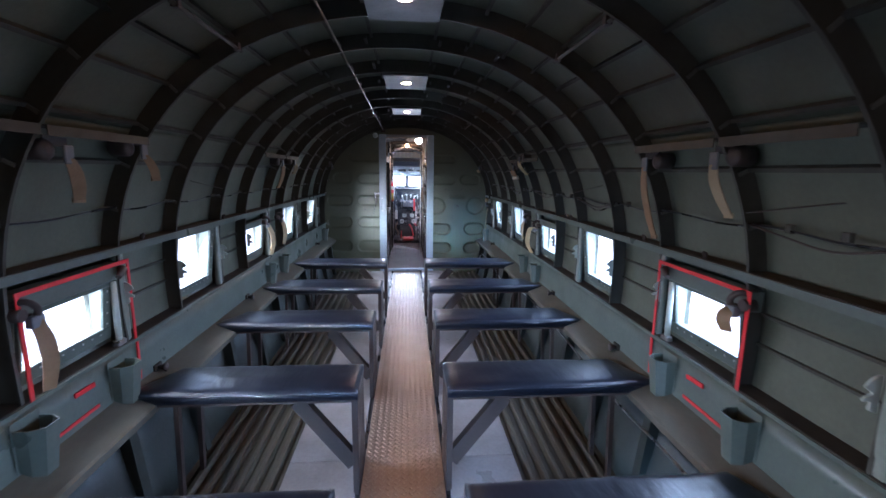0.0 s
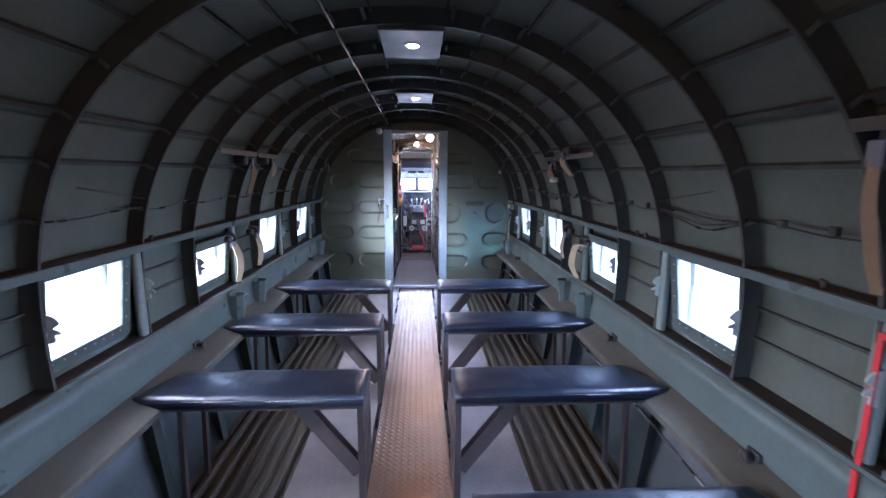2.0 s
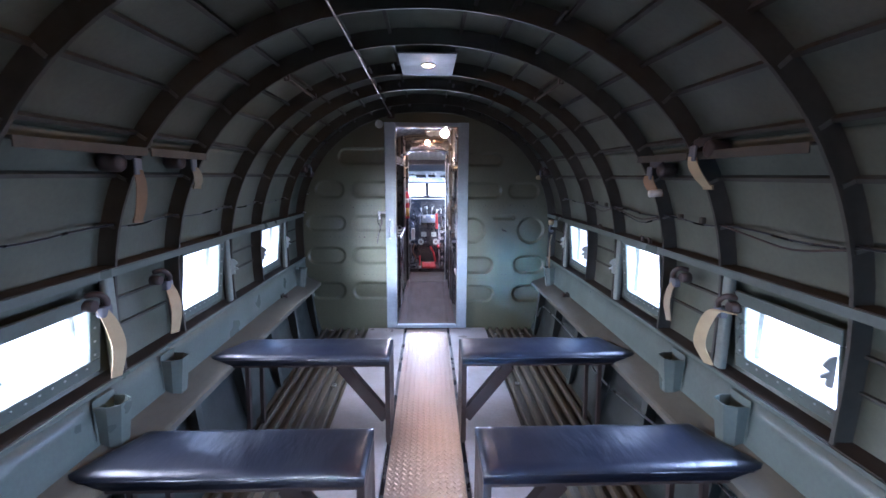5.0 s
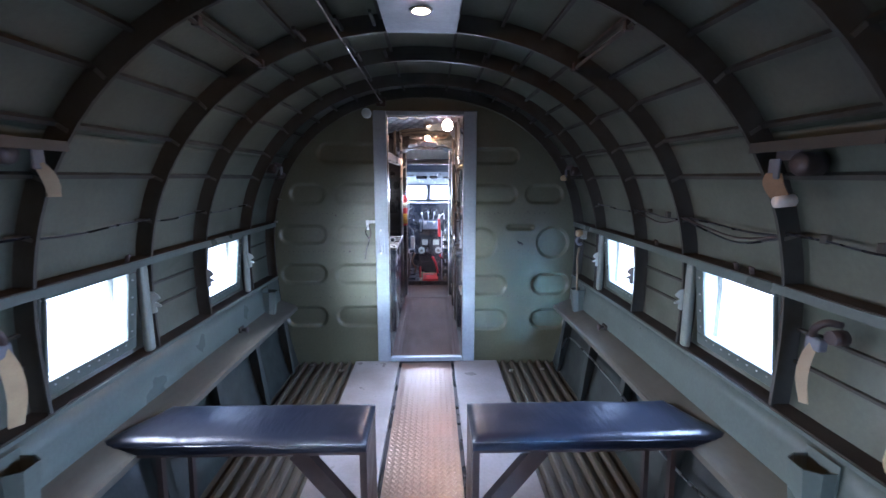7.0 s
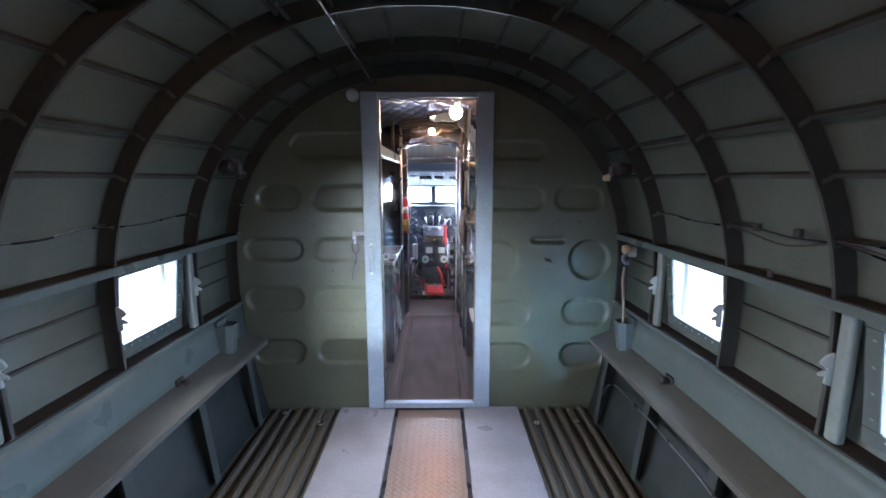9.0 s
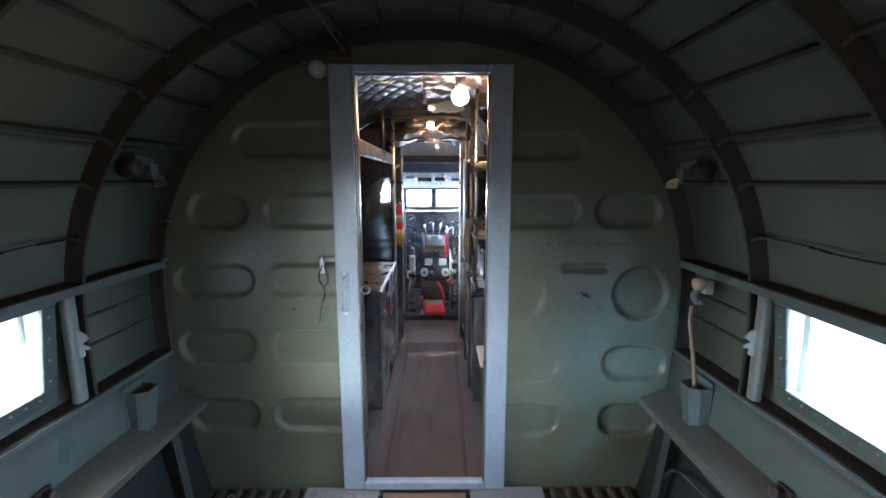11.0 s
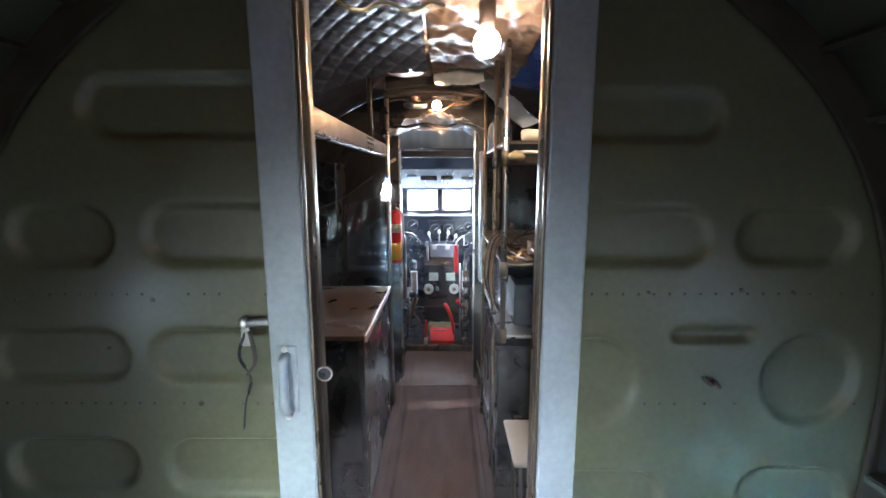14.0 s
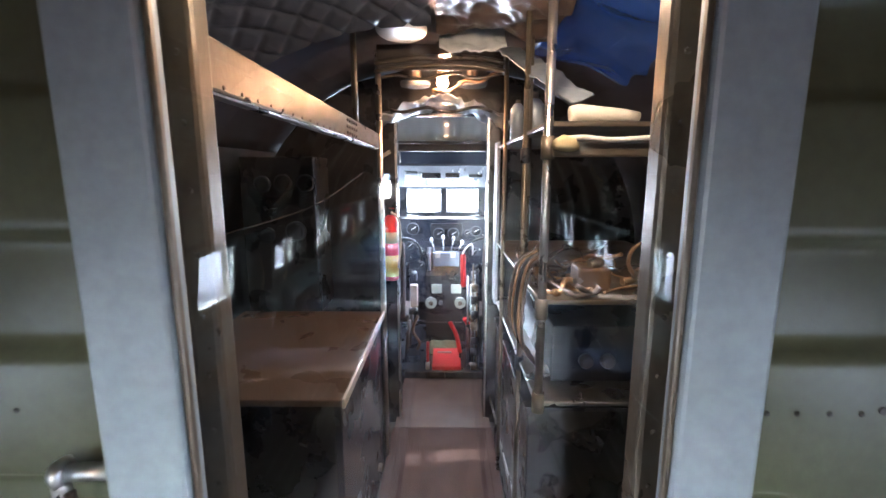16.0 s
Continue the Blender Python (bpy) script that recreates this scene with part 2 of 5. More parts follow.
def add_prism(bm, outline, axis, a, b):
    """An outline (two coordinates) pushed along axis from a to b."""
    def at(p, q):
        return {"x": (q, p[0], p[1]), "y": (p[0], q, p[1]), "z": (p[0], p[1], q)}[axis]
    lo, hi = [[bm.verts.new(at(p, q)) for p in outline] for q in (a, b)]
    n = len(outline)
    for k in range(n):
        bm.faces.new((lo[k], lo[(k + 1) % n], hi[(k + 1) % n], hi[k]))
    bm.faces.new(lo[::-1])
    bm.faces.new(hi)
    return bm


def prism(outline, axis, a, b):
    return add_prism(bmesh.new(), outline, axis, a, b)


# ---- the fuselage section ----
HALF, RISE, DROP, MID, POWER = 1.20, 1.13, 1.995, 0.95, 2.15
BULK = 6.42


def taper(y):
    if y <= 5.3:
        return 1.0
    if y <= BULK:
        return 1.0 - 0.02 * (y - 5.3) / (BULK - 5.3)
    if y <= 8.6:
        return 0.98 - 0.08 * (y - BULK) / (8.6 - BULK)
    return 0.90 - 0.16 * (y - 8.6) / 2.0


def half_width(z, y=0.0, out=0.0):
    """Half width of the inside of the ribs (out: metres outside it) at height z."""
    s = taper(y)
    a = HALF * s + out
    b = (RISE * (0.5 + 0.5 * s) + out) if z > MID else DROP
    k = min(abs(z - MID) / b, 1.0)
    return a * (1 - k ** POWER) ** (1 / POWER)


def ring_point(u, y, out=0.0):
    """u from 0 (floor, right) over 0.5 (crown) to 1 (floor, left)."""
    s = taper(y)
    v = u if u <= 0.5 else 1 - u
    sign = 1 if u <= 0.5 else -1
    if v < 0.2:
        z = MID * (v / 0.2) + (1 - v / 0.2) * (-0.06)
        return Vector((sign * half_width(z, y, out), y, z))
    th = (v - 0.2) / 0.3 * math.pi / 2
    a, b = HALF * s + out, RISE * (0.5 + 0.5 * s) + out
    return Vector((sign * a * max(math.cos(th), 0) ** (2 / POWER), y, MID + b * math.sin(th) ** (2 / POWER)))


SKIN = 0.075


def shell(rows_in, rows_out, hole=lambda i, j: False):
    """A thick sheet between two grids of points, with cells left out; the edges are closed."""
    bm = bmesh.new()
    n, m = len(rows_in), len(rows_in[0])
    keep = {(i, j) for i in range(n - 1) for j in range(m - 1) if not hole(i, j)}
    used = {(i + a, j + b) for i, j in keep for a in (0, 1) for b in (0, 1)}
    va = {k: bm.verts.new(rows_in[k[0]][k[1]]) for k in used}
    vb = {k: bm.verts.new(rows_out[k[0]][k[1]]) for k in used}
    for i, j in keep:
        q = ((i, j), (i + 1, j), (i + 1, j + 1), (i, j + 1))
        bm.faces.new([va[k] for k in q]).smooth = True
        bm.faces.new([vb[k] for k in q[::-1]]).smooth = True
        for (di, dj), e in (((0, -1), (0, 1)), ((1, 0), (1, 2)), ((0, 1), (2, 3)), ((-1, 0), (3, 0))):
            if (i + di, j + dj) not in keep:
                a, b = q[e[0]], q[e[1]]
                bm.faces.new((va[b], va[a], vb[a], vb[b]))
    return bm


# windows: near edge along the cabin, length, sill and head heights
PANE_LEN, SILL = 0.395, 0.80
RIGHT_WINDOWS = [(-0.6, 1.095), (0.4, 1.095), (1.41, 0.99), (2.398, 1.095), (3.398, 1.015), (4.402, 1.095), (5.42, 1.095)]
LEFT_WINDOWS = [(0.4, 1.095), (1.43, 0.985), (2.398, 1.095), (3.405, 1.01), (4.40, 1.095), (5.42, 1.095)]
CARGO_DOOR = (-1.78, -1.25, 0.0, 1.62)
RIBS = [5.97, 5.41, 4.942, 4.365, 3.93, 3.375, 2.925, 2.382, 1.915, 1.385, 0.915, 0.385] + [-0.085 - 0.5 * k for k in range(7)]
REAR = -3.2


def wall(side):
    wins = RIGHT_WINDOWS if side > 0 else LEFT_WINDOWS
    ys = {REAR, BULK}
    for y, h in wins:
        ys |= {y, y + PANE_LEN}
    if side < 0:
        ys |= set(CARGO_DOOR[:2])
    ys |= {round(REAR + 0.32 * k, 3) for k in range(1, 30) if all(abs(REAR + 0.32 * k - v) > 0.06 for v in ys)}
    ys = sorted(ys)
    zs = sorted({-0.06, 0.0, 0.2, 0.4, 0.6, SILL, 0.985, 0.99, 1.01, 1.015, 1.095, 1.2, 1.3, 1.4, 1.5, 1.6, 1.62})
    zs = [z for z in zs if z <= 1.62]

    def hole(i, j):
        y0, y1, z0, z1 = ys[i], ys[i + 1], zs[j], zs[j + 1]
        if side < 0 and CARGO_DOOR[0] <= y0 and y1 <= CARGO_DOOR[1] and z0 >= 0 and z1 <= CARGO_DOOR[3]:
            return True
        return any(y - 1e-4 <= y0 and y1 <= y + PANE_LEN + 1e-4 and z0 >= SILL and z1 <= h + 1e-4 for y, h in wins)
    rows = [[[Vector((side * half_width(z, y, SKIN + o), y, z)) for z in zs] for y in ys] for o in (0, 0.02)]
    return shell(rows[0], rows[1], hole)


structure("wall_right", wall(1), GREEN, "curved grey-green painted fuselage side wall with square windows", "wall")
structure("wall_left", wall(-1), GREEN, "curved grey-green painted fuselage side wall with square windows", "wall")


def crown(y0, y1, step=0.32, z_from=1.62):
    ys = [y0 + (y1 - y0) * k / max(1, round((y1 - y0) / step)) for k in range(max(1, round((y1 - y0) / step)) + 1)]
    rows = []
    for o in (0, 0.02):
        grid = []
        for y in ys:
            s = taper(y)
            b = RISE * (0.5 + 0.5 * s) + SKIN + o
            t0 = math.asin(min(1, (z_from - MID) / b) ** (POWER / 2))
            a = HALF * s + SKIN + o
            line = []
            for k in range(33):
                th = t0 + (math.pi - 2 * t0) * k / 32
                c = math.cos(th)
                line.append(Vector((math.copysign(a * abs(c) ** (2 / POWER), c), y, MID + b * math.sin(th) ** (2 / POWER))))
            grid.append(line)
        rows.append(grid)
    return shell(rows[0], rows[1])


structure("ceiling", crown(REAR, BULK), GREEN, "dark grey-green curved fuselage crown with ribs and stringers", "ceiling")


CLIPPED = (0.252, 0.2835, 0.3125, 0.346)


def rib(y, u0=0.0, u1=1.0, flange=0.012, lo=0.70):
    """A Z-section frame: web from the skin to the inner edge, flange turned aft."""
    bm = bmesh.new()
    us = [u0 + (u1 - u0) * k / 72 for k in range(73)]
    us = [u for u in us if ring_point(u, y).z >= lo - 0.02]
    prof = [(SKIN, 0.0), (0.0, 0.0), (0.0, -flange), (0.008, -flange)]
    rows = [[ring_point(u, y, o) + Vector((0, dy, 0)) for o, dy in prof] for u in us]
    back = [[ring_point(u, y, o) + Vector((0, dy, 0)) for o, dy in ((SKIN, 0.005), (0.005, 0.005), (0.005, -flange + 0.005), (0.008, -flange + 0.005))] for u in us]
    for grid in (rows, back):
        vs = [[bm.verts.new(p) for p in r] for r in grid]
        for a, b in zip(vs, vs[1:]):
            for k in range(len(a) - 1):
                bm.faces.new((a[k], a[k + 1], b[k + 1], b[k]))
    return bm


def rib_clip(u, y):
    """The bent end of a stringer: a tongue lying on the aft face of a rib's web, and a lip running along the stringer."""
    p, q = ring_point(u, y, 0.018), ring_point(u, y, 0.058)
    along = (ring_point(u + 0.003, y, 0.03) - ring_point(u - 0.003, y, 0.03)).normalized()
    bm = bmesh.new()
    add_bar(bm, p + Vector((0, -0.004, 0)), q + Vector((0, -0.004, 0)), along, 0.012, 0.005)
    add_bar(bm, q + Vector((0, -0.007, 0)), q + Vector((0, -0.05, 0)), along, 0.010, 0.006)
    return bm


for y in RIBS:
    past_door = CARGO_DOOR[0] < y < CARGO_DOOR[1]
    frame_rib = structure("rib", rib(y, 0.0, 0.67 if past_door else 1.0), GREEN_SHADED, "grey-green pressed metal fuselage rib", "rib", group="fuselage ribs")
    if y > 0.3:
        for v in CLIPPED:
            for u in (v, 1 - v):
                part("clip", rib_clip(u, y), CLIP_PAINT, frame_rib, "pale worn stringer clip")
structure("rib", rib(BULK - 0.012, flange=0.012, lo=0.0), GREEN_SHADED, "grey-green pressed metal rib edging the bulkhead", "rib", group="fuselage ribs")


# stringers on the skin: thin bars along the cabin, one object each
def stringer(u, y0, y1, depth=0.022, thick=0.014):
    bm = bmesh.new()
    n = max(2, round((y1 - y0) / 0.4))
    rows = []
    for k in range(n + 1):
        y = y0 + (y1 - y0) * k / n
        p, q = ring_point(u, y, SKIN), ring_point(u, y, SKIN - depth)
        along = (ring_point(u + 0.002, y, SKIN) - ring_point(u - 0.002, y, SKIN)).normalized() * thick / 2
        rows.append([bm.verts.new(v) for v in (p - along, q - along, q + along, p + along)])
    for a, b in zip(rows, rows[1:]):
        for k in range(4):
            bm.faces.new((a[k], a[(k + 1) % 4], b[(k + 1) % 4], b[k]))
    return bm


STRINGERS = (0.2835, 0.3125, 0.346, 0.372, 0.398, 0.425, 0.452, 0.479)
for side in (0, 1):
    for v in STRINGERS:
        u = v if side == 0 else 1 - v
        structure("stringer", stringer(u, REAR, BULK), GREEN_SHADED, "thin grey-green metal stringer along the skin", "stringer", group="fuselage stringers")
    for z in (0.875, 0.985):
        wins = RIGHT_WINDOWS if side == 0 else LEFT_WINDOWS
        for (wy, wh), nxt in zip(wins, wins[1:] + [(BULK, 0)]):
            y0, y1 = wy + 0.555, nxt[0] + 0.0
            if y1 - y0 < 0.2:
                continue
            s = 1 if side == 0 else -1
            bm = bmesh.new()
            x = half_width(z, y0, SKIN)
            add_box(bm, s * (x - 0.014), s * (x + 0.004), y0, y1 - 0.01, z - 0.006, z + 0.006, 0.002, 1)
            structure("stringer", bm, GREEN_SHADED, "thin grey-green metal stringer between the windows", "stringer", group="fuselage stringers")

# the longeron above the windows and the sill below, the flush lower lining, the ledge
for s, nm in ((1, "right"), (-1, "left")):
    y0 = REAR if s > 0 else CARGO_DOOR[1] + 0.05
    for label, top_label, zlo, zhi, lip in (("grey-green longeron rail above the windows", "dark dusty top of the longeron rail", 1.126, 1.136, 0.02), ("grey-green sill strip below the windows", "dark dusty top of the sill strip", 0.702, 0.716, 0.0)):
        bm, dust = bmesh.new(), bmesh.new()
        rows, tops = [], []
        for y in (y0, 5.3, BULK - 0.03):
            xi, xo = half_width(zlo, y) - 0.006, half_width(zlo, y, SKIN) + 0.005
            rows.append([bm.verts.new((s * x, y, z)) for x, z in ((xo, zlo), (xi, zlo), (xi, zlo - lip), (xi - 0.005, zlo - lip), (xi - 0.005, zhi), (xo, zhi))])
            tops.append([dust.verts.new((s * x, y, z)) for x, z in ((xi + 0.004, zhi), (xi + 0.004, zhi + 0.003), (xo, zhi + 0.003), (xo, zhi))])
        for b, loops in ((bm, rows), (dust, tops)):
            n = len(loops[0])
            for p, q in zip(loops, loops[1:]):
                for k in range(n):
                    b.faces.new((p[k], p[(k + 1) % n], q[(k + 1) % n], q[k]))
            b.faces.new(loops[0][::-1]), b.faces.new(loops[-1])
        structure("trim", bm, LOWER, label, "rail")
        structure("trim", dust, DUST, top_label, "rail")
    bm = bmesh.new()
    ys = [y0 + (5.3 - y0) * k / 8 for k in range(9)] + [5.7, 6.1, BULK - 0.02]
    zs = [0.46, 0.55, 0.63, 0.70]
    grids = [[[Vector((s * (half_width(z, y) + o), y, z)) for z in zs] for y in ys] for o in (0, 0.012)]
    structure("trim", shell(*grids), LOWER, "pale grey-green smooth lower wall lining", "wall panel")
    bm = bmesh.new()
    rows = []
    for y in (y0, 5.3, BULK - 0.02):
        w, t = half_width(0.47, y), taper(y)
        lipx = 1.049 * t
        rows.append([bm.verts.new((s * x, y, z)) for x, z in ((w + 0.004, 0.518), (lipx + 0.01, 0.470), (lipx, 0.462), (lipx, 0.435), (lipx + 0.006, 0.435), (lipx + 0.01, 0.458), (w + 0.004, 0.500))])
    for a, b in zip(rows, rows[1:]):
        for k in range(7):
            bm.faces.new((a[k], a[(k + 1) % 7], b[(k + 1) % 7], b[k]))
    bm.faces.new(rows[0][::-1]), bm.faces.new(rows[-1])
    structure("ledge", bm, LEDGE, "dusty grey-green metal ledge along the side wall", "ledge")

# gusset legs below the ledge
GUSSETS = [0.2 + 0.5 * k for k in range(13) if 0.2 + 0.5 * k < 6.3]
for s in (1, -1):
    for y in GUSSETS:
        t = taper(y)
        leg = thing("ledge_bracket", s * 1.0 * t, y, 0.0, "dark teal pressed metal bracket holding up the ledge", "bracket", "ledge brackets")
        out = [(s * 1.085 * t, 0.457), (s * 1.15 * t, 0.457), (s * 1.12 * t, -0.01), (s * 1.03 * t, -0.01)]
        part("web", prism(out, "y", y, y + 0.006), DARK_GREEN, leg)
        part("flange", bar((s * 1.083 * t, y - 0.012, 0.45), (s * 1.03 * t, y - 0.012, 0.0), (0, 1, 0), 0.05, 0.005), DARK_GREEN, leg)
    bm = bmesh.new()
    ys = [0.0, 5.3, BULK - 0.02]
    zs = [-0.05, 0.1, 0.25, 0.46]
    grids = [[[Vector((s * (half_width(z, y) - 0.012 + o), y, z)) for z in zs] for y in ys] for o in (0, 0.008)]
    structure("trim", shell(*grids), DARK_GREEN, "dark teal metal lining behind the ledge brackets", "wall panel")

# ---- floor ----
FLOOR_Y0 = REAR
bm = box(-1.25, 1.25, REAR, 8.95, -0.09, -0.04)
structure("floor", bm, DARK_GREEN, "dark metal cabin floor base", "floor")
walk_plate = structure("walkway", box(-0.198, 0.198, FLOOR_Y0, BULK - 0.062, -0.02, 0.0, 0.003, 1), TREAD, "worn silver tread-plate walkway down the middle of the cabin", "walkway")
bm = bmesh.new()
rng = random.Random(4)
PITCH = 0.036
verts, faces = [], []
rowsn = int((BULK - 0.09 - 0.6) / (PITCH * 0.5))
for r in range(rowsn):
    y = 0.6 + r * PITCH * 0.5
    for c in range(11):
        x = -0.18 + c * PITCH + (PITCH * 0.5 if r % 2 else 0)
        if x > 0.188:
            continue
        a = radians(45 if (r % 2) else -45)
        ca, sa = math.cos(a), math.sin(a)
        n0 = len(verts)
        for px, py, pz in ((-0.016, 0, 0), (-0.006, 0.0052, 0), (0.006, 0.0052, 0), (0.016, 0, 0), (0.006, -0.0052, 0), (-0.006, -0.0052, 0), (-0.008, 0, 0.003), (0.008, 0, 0.003)):
            verts.append((x + px * ca - py * sa, y + px * sa + py * ca, pz + 0.0001))
        faces += [[n0 + i for i in f] for f in ((0, 6, 1), (1, 6, 7, 2), (2, 7, 3), (3, 7, 4), (4, 7, 6, 5), (5, 6, 0))]
me = bpy.data.meshes.new("raised_tread")
me.from_pydata(verts, [], [f[::-1] for f in faces])
me.materials.append(TREAD)
treads = new("raised_tread", me)
treads.parent = walk_plate
treads.matrix_parent_inverse = walk_plate.matrix_basis.inverted()
tagged(treads, "raised lozenge tread pattern", kind="stuff")
for s in (1, -1):
    # Black strip gives the open channel beside the walkway its dark depth.
    structure("trim", box(s * 0.199, s * 0.2215, FLOOR_Y0, BULK - 0.065, -0.03, -0.014), BLACK, "black strip standing for the dark channel gap beside the walkway", "trim")
    cuts = [FLOOR_Y0, -1.6, 0.35, 2.05, 3.95, BULK - 0.015]
    for a, b in zip(cuts, cuts[1:]):
        structure("floor_board", box(s * 0.222, s * 0.577, a + 0.002, b - 0.002, -0.03, -0.003, 0.003, 1), BOARD, "pale grey smooth floor board beside the walkway", "floor board", group="floor boards")
    prof = []
    for k in range(6):
        x = 0.590 + 0.072 * k
        prof += [(x, -0.034), (x + 0.020, -0.034), (x + 0.030, -0.008), (x + 0.034, -0.006), (x + 0.048, -0.006), (x + 0.052, -0.008), (x + 0.062, -0.034)]
    prof += [(1.025, -0.034), (1.03, -0.022), (1.12, -0.022)]
    bm = bmesh.new()
    ys = [FLOOR_Y0, 1.0, 3.0, BULK - 0.015]
    vs = [[[bm.verts.new((s * px, y, pz - d)) for px, pz in prof] for y in ys] for d in (0, 0.012)]
    for g in vs:
        for a, b in zip(g, g[1:]):
            for k in range(len(prof) - 1):
                bm.faces.new((a[k], a[k + 1], b[k + 1], b[k]))
    structure("corrugated_floor", bm, CORR, "dirty brown corrugated metal cargo floor", "floor")

# ---- bulkhead with pressed pockets, door frame and clear door ----
POCKETS = [  # centre x, centre z, half width, half height
    (-0.915, 1.355, 0.137, 0.083), (-0.50, 1.355, 0.215, 0.083), (-0.96, 1.037, 0.186, 0.078), (-0.50, 1.037, 0.225, 0.078),
    (-0.968, 0.722, 0.184, 0.083), (-0.50, 0.722, 0.222, 0.083), (-0.96, 0.371, 0.17, 0.087), (-0.51, 0.371, 0.215, 0.087),
    (-0.52, 1.665, 0.31, 0.078), (0.47, 1.352, 0.247, 0.078), (0.925, 1.352, 0.153, 0.078), (0.44, 0.967, 0.127, 0.127),
    (1.006, 0.972, 0.132, 0.132), (0.742, 1.094, 0.115, 0.025), (0.46, 0.625, 0.19, 0.085), (0.999, 0.63, 0.155, 0.09),
    (0.47, 0.338, 0.19, 0.087), (0.99, 0.338, 0.15, 0.087), (0.52, 1.642, 0.20, 0.064)]


def pocket_depth(x, z):
    best = -1.0
    for cx, cz, hw, hh in POCKETS:
        r = min(hw, hh)
        d = r - math.hypot(max(abs(x - cx) - (hw - r), 0), max(abs(z - cz) - (hh - r), 0))
        best = max(best, d)
    k = min(max(best / 0.019, 0), 1)
    return 0.022 * k * k * (3 - 2 * k)


bm = bmesh.new()
NU, NZ = 260, 220
TOP = MID + RISE * (0.5 + 0.5 * taper(BULK)) + SKIN
grid = {}
for j in range(NZ + 1):
    z = -0.05 + (TOP - 0.004 + 0.05) * j / NZ
    w = half_width(z, BULK, SKIN - 0.004)
    for i in range(NU + 1):
        x = -w + 2 * w * i / NU
        grid[i, j] = bm.verts.new((x, BULK + pocket_depth(x, z), z))
for j in range(NZ):
    for i in range(NU):
        q = [grid[i, j], grid[i + 1, j], grid[i + 1, j + 1], grid[i, j + 1]]
        cx, cz = sum(v.co.x for v in q) / 4, sum(v.co.z for v in q) / 4
        if abs(cx) < 0.335 and cz < 1.95:
            continue
        bm.faces.new(q).smooth = True
bmesh.ops.delete(bm, geom=[v for v in bm.verts if not v.link_faces], context="VERTS")
bulk = structure("wall_bulkhead", bm, OLIVE, "olive green pressed metal bulkhead with rounded oval pockets", "bulkhead")
bulk_w = [(half_width(z, BULK, SKIN), z) for z in [-0.05 + (TOP + 0.05) * k / 24 for k in range(25)]]
for s in (1, -1):
    out = [(s * 0.335, -0.05)] + [(s * w, z) for w, z in bulk_w] + [(0.0, TOP)] + [(0.0, 1.955), (s * 0.335, 1.955)]
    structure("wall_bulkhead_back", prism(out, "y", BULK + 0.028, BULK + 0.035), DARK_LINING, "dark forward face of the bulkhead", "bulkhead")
bm = bmesh.new()
rng = random.Random(2)
spots = []
for z in (1.205, 0.905, 0.535):
    for k in range(58):
        spots.append((-1.12 + 0.0395 * k, z))
for x, z in spots:
    if abs(x) < 0.395 or abs(x) > half_width(z, BULK) - 0.02 or pocket_depth(x, z) > 0 or rng.random() < 0.3:
        continue
    m = Matrix.Translation((x + rng.uniform(-0.001, 0.001), BULK - 0.0005, z)) @ Matrix.Diagonal((1, 0.5, 1, 1))
    bmesh.ops.create_icosphere(bm, subdivisions=1, radius=0.0042, matrix=m)
rivets = part("rivets", bm, GREEN_SHADED, bulk)
tagged(rivets, "rows of small dark rivet heads", kind="stuff")
for x, z, r in ((-0.70, 1.19, 0.006), (-0.60, 0.905, 0.007), (-1.05, 1.19, 0.004), (0.80, 1.215, 0.006), (-0.83, 1.06, 0.004), (0.742, 0.968, 0.004), (0.565, 1.21, 0.005), (0.93, 1.21, 0.005)):
    bm = tube([(x, BULK - 0.003, z), (x, BULK + 0.004, z)], r, 10)
    part("bolt", bm, BROWN, bulk)
bm = tube(curve_pts([(0.725, BULK - 0.004, 0.982), (0.74, BULK - 0.012, 0.965), (0.752, BULK - 0.006, 0.972), (0.765, BULK - 0.012, 0.955)], 4), 0.006, 6)
part("latch_stud", bm, BROWN, bulk, "small dark broken latch stud")

door = thing("compartment_door", 0, BULK, 0, "blue-grey painted door frame holding a clear perspex door pane", "door")
Y0, Y1 = BULK - 0.042, BULK + 0.0
part("jamb", box(-0.392, -0.292, Y0, Y1, 0.0, 1.972, 0.006), FRAME, door)
part("jamb", box(0.290, 0.388, Y0, Y1, 0.0, 1.972, 0.006), FRAME, door)
part("head", box(-0.2915, 0.2895, Y0 + 0.002, Y1, 1.937, 1.970, 0.004), FRAME, door)
part("threshold", box(-0.2915, 0.2895, Y0 - 0.004, Y1, 0.001, 0.038, 0.005), FRAME, door)
pane = part("pane", box(-0.2895, 0.2875, BULK - 0.022, BULK - 0.018, 0.039, 1.936), GLASS, door, "clear smeared perspex pane")
pane.visible_shadow = False
for a in ((-0.2915, -0.284, 0.039, 1.936), (0.282, 0.2895, 0.039, 1.936)):
    part("bead", box(a[0], a[1], BULK - 0.034, BULK - 0.024, a[2], a[3], 0.002, 1), BRONZE, door, "narrow bronze glazing bead")
part("bead", box(-0.2835, 0.2815, BULK - 0.034, BULK - 0.024, 1.926, 1.936, 0.002, 1), BRONZE, door, "narrow bronze glazing bead")
